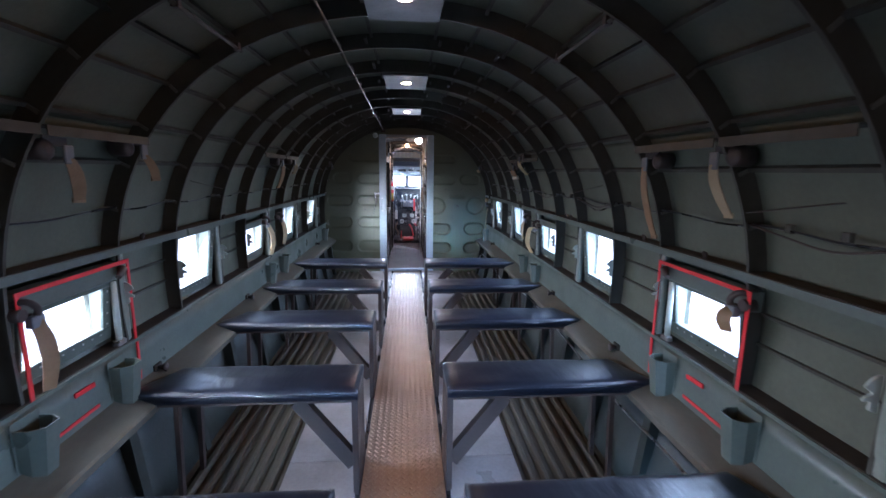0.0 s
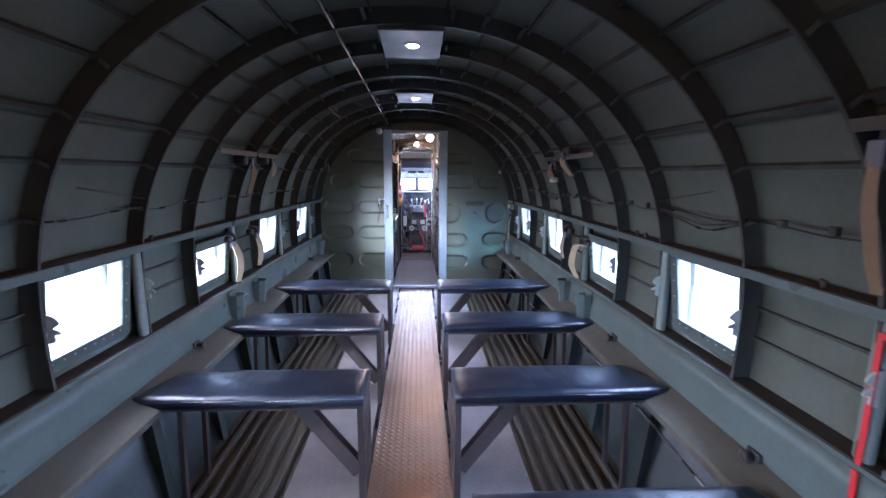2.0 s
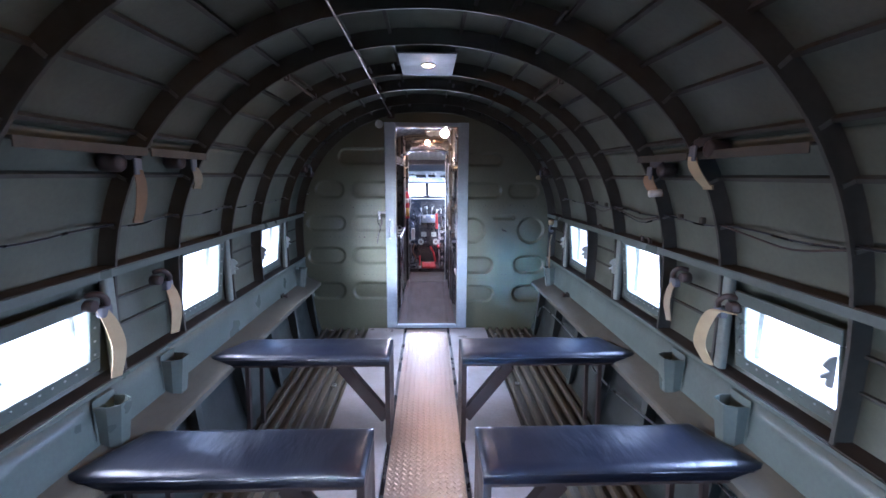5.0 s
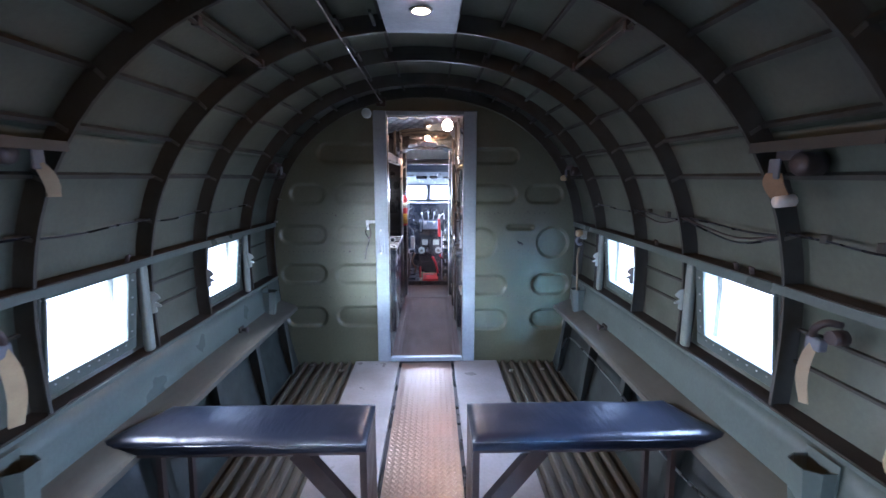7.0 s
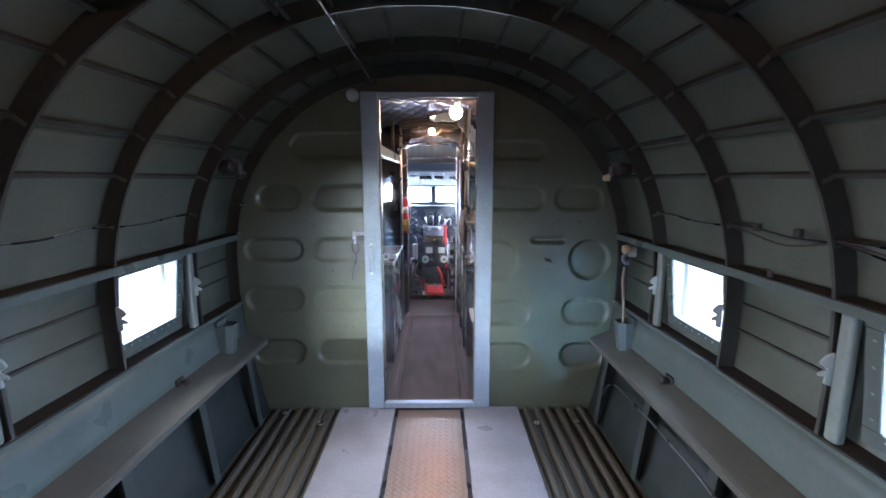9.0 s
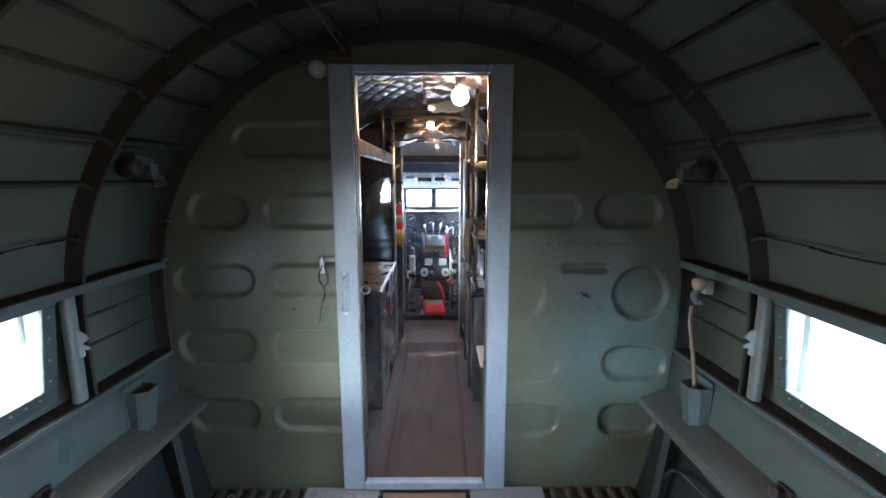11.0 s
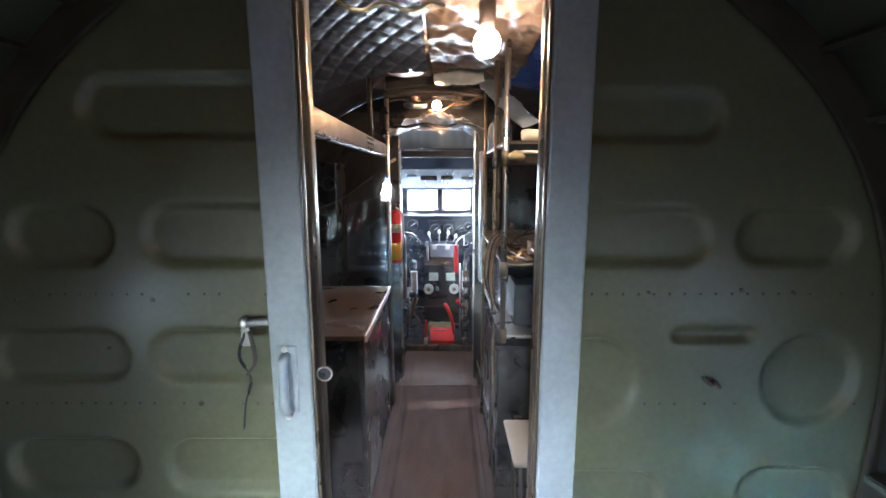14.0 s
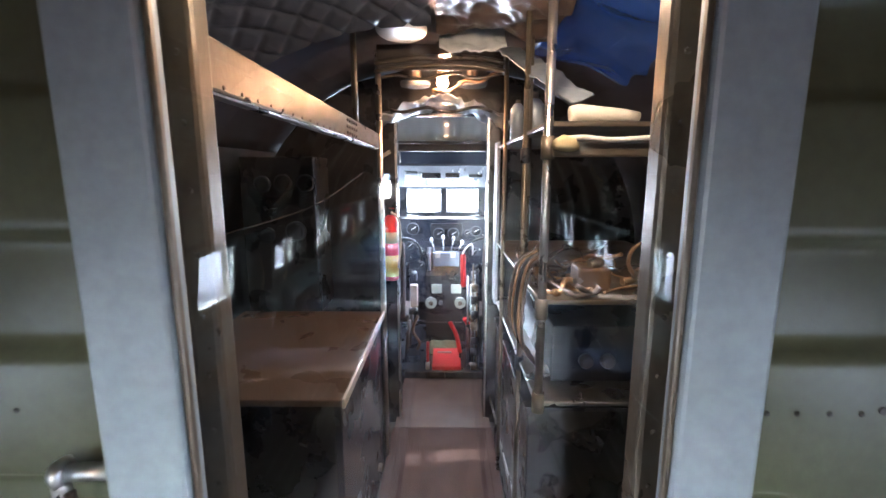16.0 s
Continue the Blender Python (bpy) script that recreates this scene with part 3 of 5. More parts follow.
# pull handle on the jamb
h = part("pull_handle", box(-0.377, -0.322, Y0 - 0.006, Y0, 0.905, 1.085, 0.003, 1), FRAME, door, "painted pull handle with bolted ends")
bm = bmesh.new()
add_tube(bm, curve_pts([(-0.35, Y0 - 0.004, 1.06), (-0.35, Y0 - 0.028, 1.045), (-0.35, Y0 - 0.034, 0.99), (-0.35, Y0 - 0.028, 0.93), (-0.35, Y0 - 0.004, 0.915)], 6), 0.013, 10)
part("grip", bm, FRAME, h)
for z in (1.078, 0.898):
    part("bolt", tube([(-0.35, Y0, z), (-0.35, Y0 - 0.014, z)], 0.008, 8), ALLOY, h)
ring = [(-0.262 + 0.0185 * math.cos(a), BULK - 0.0245, 1.0 + 0.0185 * math.sin(a)) for a in [k * math.pi / 12 for k in range(25)]]
part("finger_hole", tube(ring, 0.0025, 8), ALLOY, door, "pale ring round a small finger hole")
part("finger_hole_core", tube([(-0.262, BULK - 0.0245, 1.0), (-0.262, BULK - 0.0225, 1.0)], 0.0175, 20), BLACK, door, "dark finger hole")
lock = thing("padlock", -0.44, BULK - 0.03, 1.13, "chrome latch with hanging dark cord beside the door", "latch")
part("barrel", tube([(-0.392, BULK - 0.03, 1.143), (-0.45, BULK - 0.03, 1.14)], 0.011, 10), ALLOY, lock)
part("knob", tube([(-0.445, BULK - 0.03, 1.14), (-0.452, BULK - 0.03, 1.14), (-0.464, BULK - 0.03, 1.14)], [0.014, 0.02, 0.012], 12), ALLOY, lock)
part("clasp", box(-0.462, -0.44, BULK - 0.042, BULK - 0.03, 1.08, 1.13, 0.004), ALLOY, lock)
part("cord", tube(curve_pts([(-0.45, BULK - 0.038, 1.12), (-0.465, BULK - 0.05, 1.06), (-0.44, BULK - 0.05, 1.0), (-0.462, BULK - 0.04, 0.93), (-0.475, BULK - 0.035, 0.85)], 6), 0.004, 6), BLACK, lock, "thin dark cord")
part("cord", tube(curve_pts([(-0.44, BULK - 0.038, 1.12), (-0.425, BULK - 0.05, 1.05), (-0.448, BULK - 0.05, 1.01)], 6), 0.006, 6), BROWN, lock, "brown leather loop")
bell = thing("bulkhead_lamp", -0.44, BULK - 0.02, 1.955, "small round pale bulkhead lamp above the door corner", "lamp")
part("dome", tube([(-0.44, BULK, 1.955), (-0.44, BULK - 0.02, 1.955), (-0.44, BULK - 0.035, 1.955), (-0.44, BULK - 0.042, 1.955)], [0.036, 0.036, 0.026, 0.008], 18), LIGHT_PLATE, bell)

# ---- cabin windows ----
def window(side, y, head, red):
    x = half_width(0.95, y + 0.2) + 0.0275

    def lean(bm):
        """The side wall leans in towards the crown, and the window with it."""
        for v in bm.verts:
            v.co.x += side * 0.117 * (0.95 - v.co.z)
        return bm
    nm = "window_right" if side > 0 else "window_left"
    w = thing(nm, side * x, y + PANE_LEN / 2, SILL, "square cabin window in a riveted grey frame" + (" edged in red as an escape hatch" if red else ""), "window", "cabin windows")
    tagged(w, kind="structure")
    x0, x1, xs = x - 0.016, x + 0.0, x + SKIN - 0.022
    b = 0.045
    z0, z1, y0, y1 = SILL, head, y, y + PANE_LEN
    top = z1 + min(b, 1.10 - z1 + 0.004)
    for nmx, q in (("frame_sill", (y0 - 0.006, y1 + b, z0 - b, z0 + 0.006)), ("frame_head", (y0 - 0.006, y1 + b, z1 - 0.006, top)), ("frame_side", (y0 - 0.006, y0 + 0.006, z0 + 0.006, z1 - 0.006)), ("frame_side", (y1 - 0.006, y1 + b, z0 + 0.006, z1 - 0.006))):
        part(nmx, lean(box(side * x0, side * x1, q[0], q[1], q[2], q[3], 0.003, 1)), LOWER, w)
    for q in ((y0 - 0.006, y1 + 0.006, z0 - 0.006, z0 - 0.001), (y0 - 0.006, y1 + 0.006, z1 + 0.001, z1 + 0.006), (y0 - 0.006, y0 - 0.001, z0 - 0.001, z1 + 0.001), (y1 + 0.001, y1 + 0.006, z0 - 0.001, z1 + 0.001)):
        part("reveal", lean(box(side * (x1 + 0.0005), side * xs, q[0], q[1], q[2], q[3])), LIGHT_PLATE, w)
    g = part("pane", lean(box(side * (x - 0.012), side * (x - 0.008), y0 + 0.006, y1 - 0.006, z0 + 0.006, z1 - 0.006)), GLASS, w, "clear pane bright with daylight")
    g.visible_shadow = False
    for k in range(8):
        for z in (z0 - 0.012,):
            yy = y0 + (k + 0.5) * PANE_LEN / 8
            part("screw", lean(tube([(side * x0, yy, z), (side * (x0 - 0.003), yy, z)], 0.004, 6)), ALLOY, w)
    for k in range(4):
        zz = z0 + (k + 0.5) * (z1 - z0) / 4
        part("screw", lean(tube([(side * x0, y1 + 0.014, zz), (side * (x0 - 0.003), y1 + 0.014, zz)], 0.0045, 6)), ALLOY, w)
    gain = LEFT_GAIN if side < 0 else 1.0
    zc, fall = (z0 + z1) / 2, radians(WINDOW_FALL)
    area_lamp("window_daylight", (side * (x + 0.06), y + PANE_LEN / 2, zc), (side * (x + 0.06 - math.cos(fall)), y + PANE_LEN / 2, zc - math.sin(fall)), PANE_LEN, z1 - z0, WINDOW_WATTS * gain * (z1 - z0) / 0.29, (1.0, 0.96, 0.9) if side < 0 else (0.7, 0.83, 1.0), WINDOW_SPREAD)
    return w


for y, h in RIGHT_WINDOWS:
    window(1, y, h, abs(y - 1.41) < 0.05)
for y, h in LEFT_WINDOWS:
    window(-1, y, h, abs(y - 1.43) < 0.05)
area_lamp("cargo_door_daylight", (-1.32, -1.52, 0.85), (0.75, 3.7, -1.2), 0.4, 1.35, DOOR_WATTS, (0.45, 0.72, 1.0), 52)
area_lamp("cargo_door_glare", (-1.15, -1.50, 0.9), (-0.08, 6.4, 0.58), 0.2, 0.9, GLARE_WATTS, (0.98, 0.98, 0.82), 11)
area_lamp("cargo_door_sky", (-1.30, -1.55, 1.2), (0.72, 6.4, 0.5), 0.45, 0.6, BLUE_WATTS, (0.3, 0.62, 1.0), 6)

# columns closing the far edge of each window bay, coloured paler as if window-lit
for s, wins in ((1, RIGHT_WINDOWS), (-1, LEFT_WINDOWS)):
    for y, h in wins:
        yc = y + PANE_LEN + 0.10
        x = half_width(0.9, yc)
        bm = box(s * (x - 0.003), s * (x + 0.03), yc - 0.023, yc + 0.023, 0.714, 1.106, 0.012, 3)
        structure("trim", bm, COLUMN_LIT, "rounded grey-green window column, coloured paler for window light", "column", group="window columns")


# ---- notched plates on the ribs ----
def notched_plate(s, y, mat=LIGHT_PLATE):
    x = half_width(0.93, y) + 0.002
    pts = []
    r = 0.045
    for k in range(25):
        a = -math.pi / 2 + math.pi * k / 24
        px, pz = r * math.cos(a), r * math.sin(a) * 1.1
        for ang, dep in ((radians(6), 0.026), (radians(-40), 0.016)):
            d = abs(a - ang)
            if d < 0.26:
                q = 1 - dep / r * (1 - (d / 0.26) ** 2) ** 0.5
                px, pz = px * q, pz * q
        pts.append((s * (x - px), 0.93 + pz))
    ob = finish("notched_plate", prism(pts, "y", y - 0.045, y - 0.038), mat)
    return tagged(ob, "pale notched metal seat-fixing plate on the window rib", "bracket", "notched rib plates")


for s, ys in ((1, (0.97, 1.93, 2.42, 2.95, 3.44, 4.96, 5.46, 5.96)), (-1, (1.97, 2.43, 2.96, 3.44, 4.96, 5.44, 5.96))):
    for y in ys:
        notched_plate(s, y)


# ---- wall pockets ----
def wall_pocket(s, y):
    x = half_width(0.57, y) - 0.001
    t = thing("wall_pocket", s * x, y, 0.49, "grey-green open-topped metal wall pocket above the ledge", "holder", "wall pockets")
    def ring(z, w, d, inset):
        return [(s * (x - a), y + b, z) for a, b in ((0.0, -w + inset), (d * 0.55, -w + inset), (d - inset, -w * 0.55 + inset), (d - inset, w * 0.55 - inset), (d * 0.55, w - inset), (0.0, w - inset))]
    bm = bmesh.new()
    loops = [[bm.verts.new(p) for p in ring(*q)] for q in ((0.487, 0.042, 0.062, 0), (0.665, 0.052, 0.085, 0), (0.665, 0.052, 0.085, 0.004), (0.50, 0.042, 0.062, 0.004))]
    for a, b in zip(loops, loops[1:]):
        for k in range(6):
            bm.faces.new((a[k], a[(k + 1) % 6], b[(k + 1) % 6], b[k]))
    bm.faces.new(loops[0][::-1]), bm.faces.new(loops[-1])
    part("pocket", bm, LOWER, t)
    part("back_plate", box(s * (x - 0.001), s * (x - 0.004), y - 0.055, y + 0.055, 0.49, 0.69, 0.001, 1), LOWER, t)
    return t


for s, ys in ((1, (1.28, 1.74, 3.72, 4.13, 6.14)), (-1, (1.36, 1.80, 3.77, 4.17, 6.12))):
    for y in ys:
        wall_pocket(s, y)


# ---- clamp knobs on the ledge ----
for s, ys in ((1, (2.2, 3.28, 5.69)), (-1, (2.06, 3.25, 5.69))):
    for y in ys:
        x = half_width(0.5, y)
        t = thing("clamp_knob", s * x, y, 0.485, "small dusty clamp knob fixed above the ledge", "clamp", "clamp knobs")
        part("base", box(s * x, s * (x - 0.012), y - 0.03, y + 0.03, 0.500, 0.545, 0.003, 1), DUST, t)
        part("knob", tube([(s * (x - 0.01), y, 0.526), (s * (x - 0.035), y, 0.526), (s * (x - 0.045), y, 0.526), (s * (x - 0.05), y, 0.526)], [0.01, 0.014, 0.022, 0.012], 10), BROWN, t)


# ---- red escape hatch trim ----
for s, y0, y1, zt in ((1, 1.345, 1.90, 1.077), (-1, 1.395, 1.955, 1.077)):
    t = thing("escape_hatch_outline", s * 1.2, (y0 + y1) / 2, 0.72, "red painted outline round the escape hatch window", "hatch trim", "hatch outlines")
    x = half_width(0.9, y0) - 0.007
    for q in ((y0, y1, zt - 0.016, zt), (y0, y0 + 0.016, 0.715, zt - 0.016), (y1 - 0.016, y1, 0.715, zt - 0.016)):
        part("strip", box(s * (x - 0.005), s * (x - 0.010), q[0], q[1], q[2], q[3], 0.001, 1), RED, t)
    part("valance", box(s * (x + 0.002), s * (x + 0.05), y0 + 0.012, y1 - 0.012, 1.0, zt - 0.002, 0.004, 1), LOWER, t, "grey-green hatch surround")
    xl = half_width(0.58, y0) - 0.004
    part("latch_slot", bar((s * xl, y0 + 0.17, 0.645), (s * xl, y0 + 0.27, 0.640), (0, 0, 1), 0.018, 0.006), RED, t, "short red latch mark")
    part("lower_strip", bar((s * xl, y0 + 0.04, 0.545), (s * xl, y0 + 0.28, 0.548), (0, 0, 1), 0.012, 0.006), RED, t, "red line along the hatch foot")
    part("far_strip", bar((s * xl, y1 - 0.008, 0.70), (s * (xl - 0.004), y1 - 0.02, 0.53), (0, 1, 0), 0.014, 0.006), RED, t)
    part("latch", tube([(s * (x - 0.002), y1 - 0.05, 1.04), (s * (x - 0.02), y1 - 0.06, 1.045), (s * (x - 0.03), y1 - 0.11, 1.02)], [0.018, 0.016, 0.011], 10), BROWN, t, "dark hatch release lever")
    part("hinge_tube", tube([(s * (x + 0.012), y1 - 0.085, 0.735), (s * (x + 0.012), y1 - 0.085, 0.995)], 0.013, 10), LIGHT_PLATE, t, "pale vertical hinge tube")
    part("hinge_block", box(s * (x + 0.026), s * (x - 0.004), y1 - 0.11, y1 - 0.06, 0.718, 0.742, 0.004, 1), ALLOY, t)


# ---- hanging straps ----
def strap(name, pts, width, mat, label, across=(0, 1, 0), thick=0.004):
    line = curve_pts(pts, 6)
    bm = bmesh.new()
    rows = []
    ac = Vector(across)
    for i, p in enumerate(line):
        d = (line[min(i + 1, len(line) - 1)] - line[max(i - 1, 0)]).normalized()
        nrm = d.cross(ac).normalized() * thick / 2
        w = width * (0.8 + 0.25 * math.sin(i / (len(line) - 1) * math.pi)) / 2
        rows.append([bm.verts.new(q) for q in (p - ac * w - nrm, p + ac * w - nrm, p + ac * w + nrm, p - ac * w + nrm)])
    for a, b in zip(rows, rows[1:]):
        for k in range(4):
            bm.faces.new((a[k], a[(k + 1) % 4], b[(k + 1) % 4], b[k]))
    bm.faces.new(rows[0][::-1]), bm.faces.new(rows[-1])
    return bm


def strap_hanger(s, y, z, drop, lean, inboard, mat, width, clip=LAMP_PLATE):
    """A dark drum on the wall, a folded clip plate on it and a webbing end that hangs from the clip and flares at the foot."""
    x = half_width(z, y)
    t = thing("strap_hanger", s * x, y, z, "folded webbing strap hanging from a dark wall fitting and grey clip", "strap", "hanging straps")
    part("drum", tube([(s * (x + 0.07), y - 0.055, z - 0.01), (s * (x + 0.012), y - 0.055, z - 0.01), (s * (x + 0.004), y - 0.055, z - 0.01), (s * x, y - 0.055, z - 0.01)], [0.033, 0.033, 0.028, 0.012], 18), BROWN, t, "dark round wall fitting")
    part("arm", bar((s * (x + 0.02), y - 0.05, z + 0.02), (s * (x - 0.012), y, z + 0.012), (0, 0, 1), 0.03, 0.008), BROWN, t)
    part("clip_plate", box(s * (x - 0.008), s * (x - 0.018), y - 0.018, y + 0.022, z - 0.052, z + 0.006, 0.003, 1), clip, t, "grey metal clip plate")
    xb = min(half_width(z - drop, y), x + 0.09) - 0.012 - inboard
    pts = [(s * (x - 0.014), y, z - 0.035), (s * (x - 0.022 + (xb - x) * 0.25), y + lean * 0.25, z - 0.035 - (drop - 0.035) * 0.3), (s * (x - 0.016 + (xb - x) * 0.66), y + lean * 0.65, z - 0.035 - (drop - 0.035) * 0.68), (s * xb, y + lean, z - drop)]
    part("webbing", strap("webbing", pts, width, mat, "", (s * 0.6, -0.8, 0), 0.007), mat, t)
    end = Vector(pts[-1])
    part("folded_end", bar(end + Vector((0, 0, 0.012)), end + Vector((0, 0, -0.006)), (s * 0.6, -0.8, 0), width * 0.92, 0.014), mat, t, "stitched folded end")
    return t


for s, y, z, drop, lean, inboard, mat, w in (
        (-1, 1.50, 1.525, 0.175, 0.09, 0.03, TAN, 0.038), (-1, 1.88, 1.55, 0.135, 0.12, 0.04, TAN, 0.036), (-1, 3.88, 1.54, 0.23, 0.08, 0.02, TAN, 0.034), (-1, 4.25, 1.555, 0.125, 0.08, 0.03, WEBBING, 0.036),
        (1, 1.85, 1.53, 0.345, 0.03, 0.0, TAN, 0.026), (1, 1.41, 1.535, 0.21, 0.02, 0.0, WEBBING, 0.03), (1, 3.87, 1.60, 0.15, 0.0, 0.015, CREAM, 0.036)):
    strap_hanger(s, y, z, drop, lean, inboard, mat, w)
t = strap_hanger(1, 4.27, 1.53, 0.125, 0.0, 0.015, TAN, 0.05)
x = half_width(1.42, 4.27)
part("rolled_end", tube([(x - 0.075, 4.25, 1.412), (x - 0.07, 4.25, 1.412), (x - 0.018, 4.25, 1.418), (x - 0.014, 4.25, 1.418)], [0.008, 0.017, 0.018, 0.008], 12), PAD, t, "pale rolled webbing end")

# strap and buckle sets by the windows
for s, y, z, drop, mat, arch in ((1, 3.86, 0.99, 0.25, CREAM, 0.06), (1, 4.19, 1.03, 0.21, WEBBING, 0.0), (-1, 3.81, 1.02, 0.28, CREAM, 0.01), (-1, 4.20, 1.02, 0.25, CREAM, 0.0), (-1, 1.435, 1.0, 0.26, TAN, 0.0), (1, 1.40, 1.02, 0.1, TAN, 0.0)):
    x = half_width(0.9, y)
    t = thing("seat_belt_end", s * x, y, z, "pale webbing belt end on a worn metal clamp by the window", "strap", "belt ends")
    part("clamp", tube(curve_pts([(s * (x + 0.005), y - 0.03, z + 0.04), (s * (x - 0.03), y - 0.02, z + 0.045), (s * (x - 0.045), y + 0.0, z + 0.02), (s * (x - 0.03), y + 0.012, z - 0.01), (s * (x + 0.0), y + 0.02, z - 0.015)], 5), 0.011, 10), BROWN, t, "worn curved metal clamp")
    part("pivot", tube([(s * (x + 0.012), y - 0.035, z + 0.005), (s * (x - 0.028), y - 0.035, z + 0.005)], [0.024, 0.02], 12), BROWN, t)
    part("buckle", box(s * (x - 0.018), s * (x - 0.046), y - 0.024, y + 0.028, z - 0.045, z - 0.005, 0.006), LAMP_PLATE, t)
    pts = [(s * (x - 0.03), y - arch, z - 0.012), (s * (x - 0.055 - arch * 0.4), y - arch * 0.3, z - (0.02 if arch > 0.03 else drop * 0.3)), (s * (x - 0.062 - arch * 0.4), y + arch * 0.5, z - drop * 0.62), (s * (x - 0.045), y + arch * 0.3, z - drop)]
    part("webbing", strap("webbing", pts, 0.028 if mat is WEBBING else 0.044, mat, "", (s * 0.6, -0.8, 0), 0.006), mat, t)

# short shelf rails
for s, y0, y1 in ((1, 0.92, 1.38), (1, 1.39, 1.91), (1, 3.38, 3.925), (1, 3.935, 4.36), (-1, 3.38, 3.925), (-1, 3.935, 4.36), (-1, 0.92, 1.38), (-1, 1.39, 1.91)):
    x = half_width(1.58, y0)
    bm = prism([(s * (x + 0.07), 1.585), (s * (x - 0.006), 1.585), (s * (x - 0.006), 1.555), (s * (x - 0.002), 1.555), (s * (x - 0.002), 1.580), (s * (x + 0.07), 1.580)], "y", y0 + 0.008, y1 - 0.008)
    structure("trim", bm, GREEN_SHADED, "short grey-green angle shelf between two ribs", "shelf", group="rib shelves")

# wiring along the side walls, threaded through the ribs
for s, lines in ((1, ((1.305, 0.004, 0.03), (1.305, 0.03, 0.018), (1.302, 0.045, 0.024))), (-1, ((1.30, 0.004, 0.03),))):
    for n, (z, sag, out) in enumerate(lines):
        for k in range(11):
            yb, ya = RIBS[k], RIBS[k + 1]
            if n and k not in ((1, 2, 4, 6, 9), (2, 6))[n - 1]:
                continue
            x = half_width(z, ya) + out
            gap = yb - ya
            pts = [(s * x, ya, z - 0.01), (s * (x - 0.006), ya + gap * 0.33, z - 0.01 - sag), (s * (x - 0.004), ya + gap * 0.66, z - sag * 0.8), (s * x, yb, z)]
            ob = finish("cable", tube(curve_pts(pts, 4), 0.004, 6), BLACK if n != 1 else BROWN)
            tagged(ob, "thin sagging cable run between two ribs", "cable", "wall cables")
            if n == 0 and s > 0 and k % 2 == 1:
                for q in (0.3, 0.68):
                    y = ya + gap * q
                    ob = finish("cable_clip", box(x + 0.012, x - 0.008, y - 0.012, y + 0.012, z - 0.012, z + 0.016, 0.004), GREEN_SHADED)
                    tagged(ob, "small dark clip holding the wall cable", "clip", "cable clips")

# cross-bracing wires on the left and right upper wall
for s, y in ((1, 2.45), (-1, 2.45), (1, 0.95)):
    xa, xb = half_width(1.2, y) + 0.05, half_width(1.45, y) + 0.05
    ob = finish("bracing_wire", tube([(s * xa, y + 0.02, 1.42), (s * xb, y + 0.44, 1.34)], 0.0025, 6), BROWN)
    tagged(ob, "thin diagonal bracing rod against the skin", "wire", "bracing wires")

# small clips on the longeron
for s, ys in ((1, (1.62, 2.08, 3.08, 3.17, 4.52, 4.6, 5.2)), (-1, (2.1, 3.0, 4.8))):
    for y in ys:
        x = half_width(1.13, y)
        t = thing("rail_clip", s * x, y, 1.128, "small dark metal clip on the longeron rail", "clip", "rail clips")
        part("foot", box(s * (x + 0.03), s * (x + 0.0), y - 0.02, y + 0.02, 1.1285, 1.138, 0.002, 1), BROWN, t)
        part("lug", tube([(s * (x + 0.015), y, 1.137), (s * (x + 0.012), y, 1.158), (s * (x + 0.002), y + 0.004, 1.165)], [0.008, 0.01, 0.006], 8), BROWN, t)

# yellowed socket and pale tube at the bulkhead corner
t = thing("wall_socket", 1.14, 6.2, 1.07, "yellowed round socket with a pale conduit into the wall pocket", "socket")
x = half_width(1.05, 6.2)
part("mount", box(x + 0.02, x - 0.02, 6.19, 6.25, 1.03, 1.09, 0.006), LIGHT_PLATE, t)
part("cap", tube([(x - 0.015, 6.2, 1.075), (x - 0.03, 6.2, 1.075), (x - 0.055, 6.195, 1.072), (x - 0.062, 6.195, 1.072)], [0.018, 0.026, 0.026, 0.016], 14), CREAM, t)
part("claw", tube(curve_pts([(x + 0.01, 6.2, 1.065), (x - 0.025, 6.215, 1.05), (x - 0.045, 6.22, 1.02), (x - 0.03, 6.22, 0.99), (x - 0.012, 6.21, 0.995)], 5), 0.012, 10), LAMP_PLATE, t, "worn grey metal claw")
part("conduit", tube(curve_pts([(x + 0.005, 6.31, 0.945), (x - 0.018, 6.27, 0.88), (x - 0.035, 6.21, 0.79), (x - 0.052, 6.145, 0.66), (x - 0.052, 6.142, 0.60)], 6), 0.008, 8), WEBBING, t, "pale bent conduit")
strap_hanger(1, 6.2, 1.535, 0.07, 0.06, 0.035, CREAM, 0.045)
strap_hanger(-1, 6.16, 1.55, 0.075, 0.05, 0.02, BROWN, 0.04)

# two small bright studs on the left bulkhead edge
for z in (1.145, 1.32):
    ob = finish("stud", tube([(-half_width(z, BULK) + 0.005, BULK - 0.05, z), (-half_width(z, BULK) + 0.03, BULK - 0.055, z)], [0.008, 0.006], 8), ALLOY)
    tagged(ob, "small bright metal stud on the rib by the bulkhead", "stud", "rib studs")

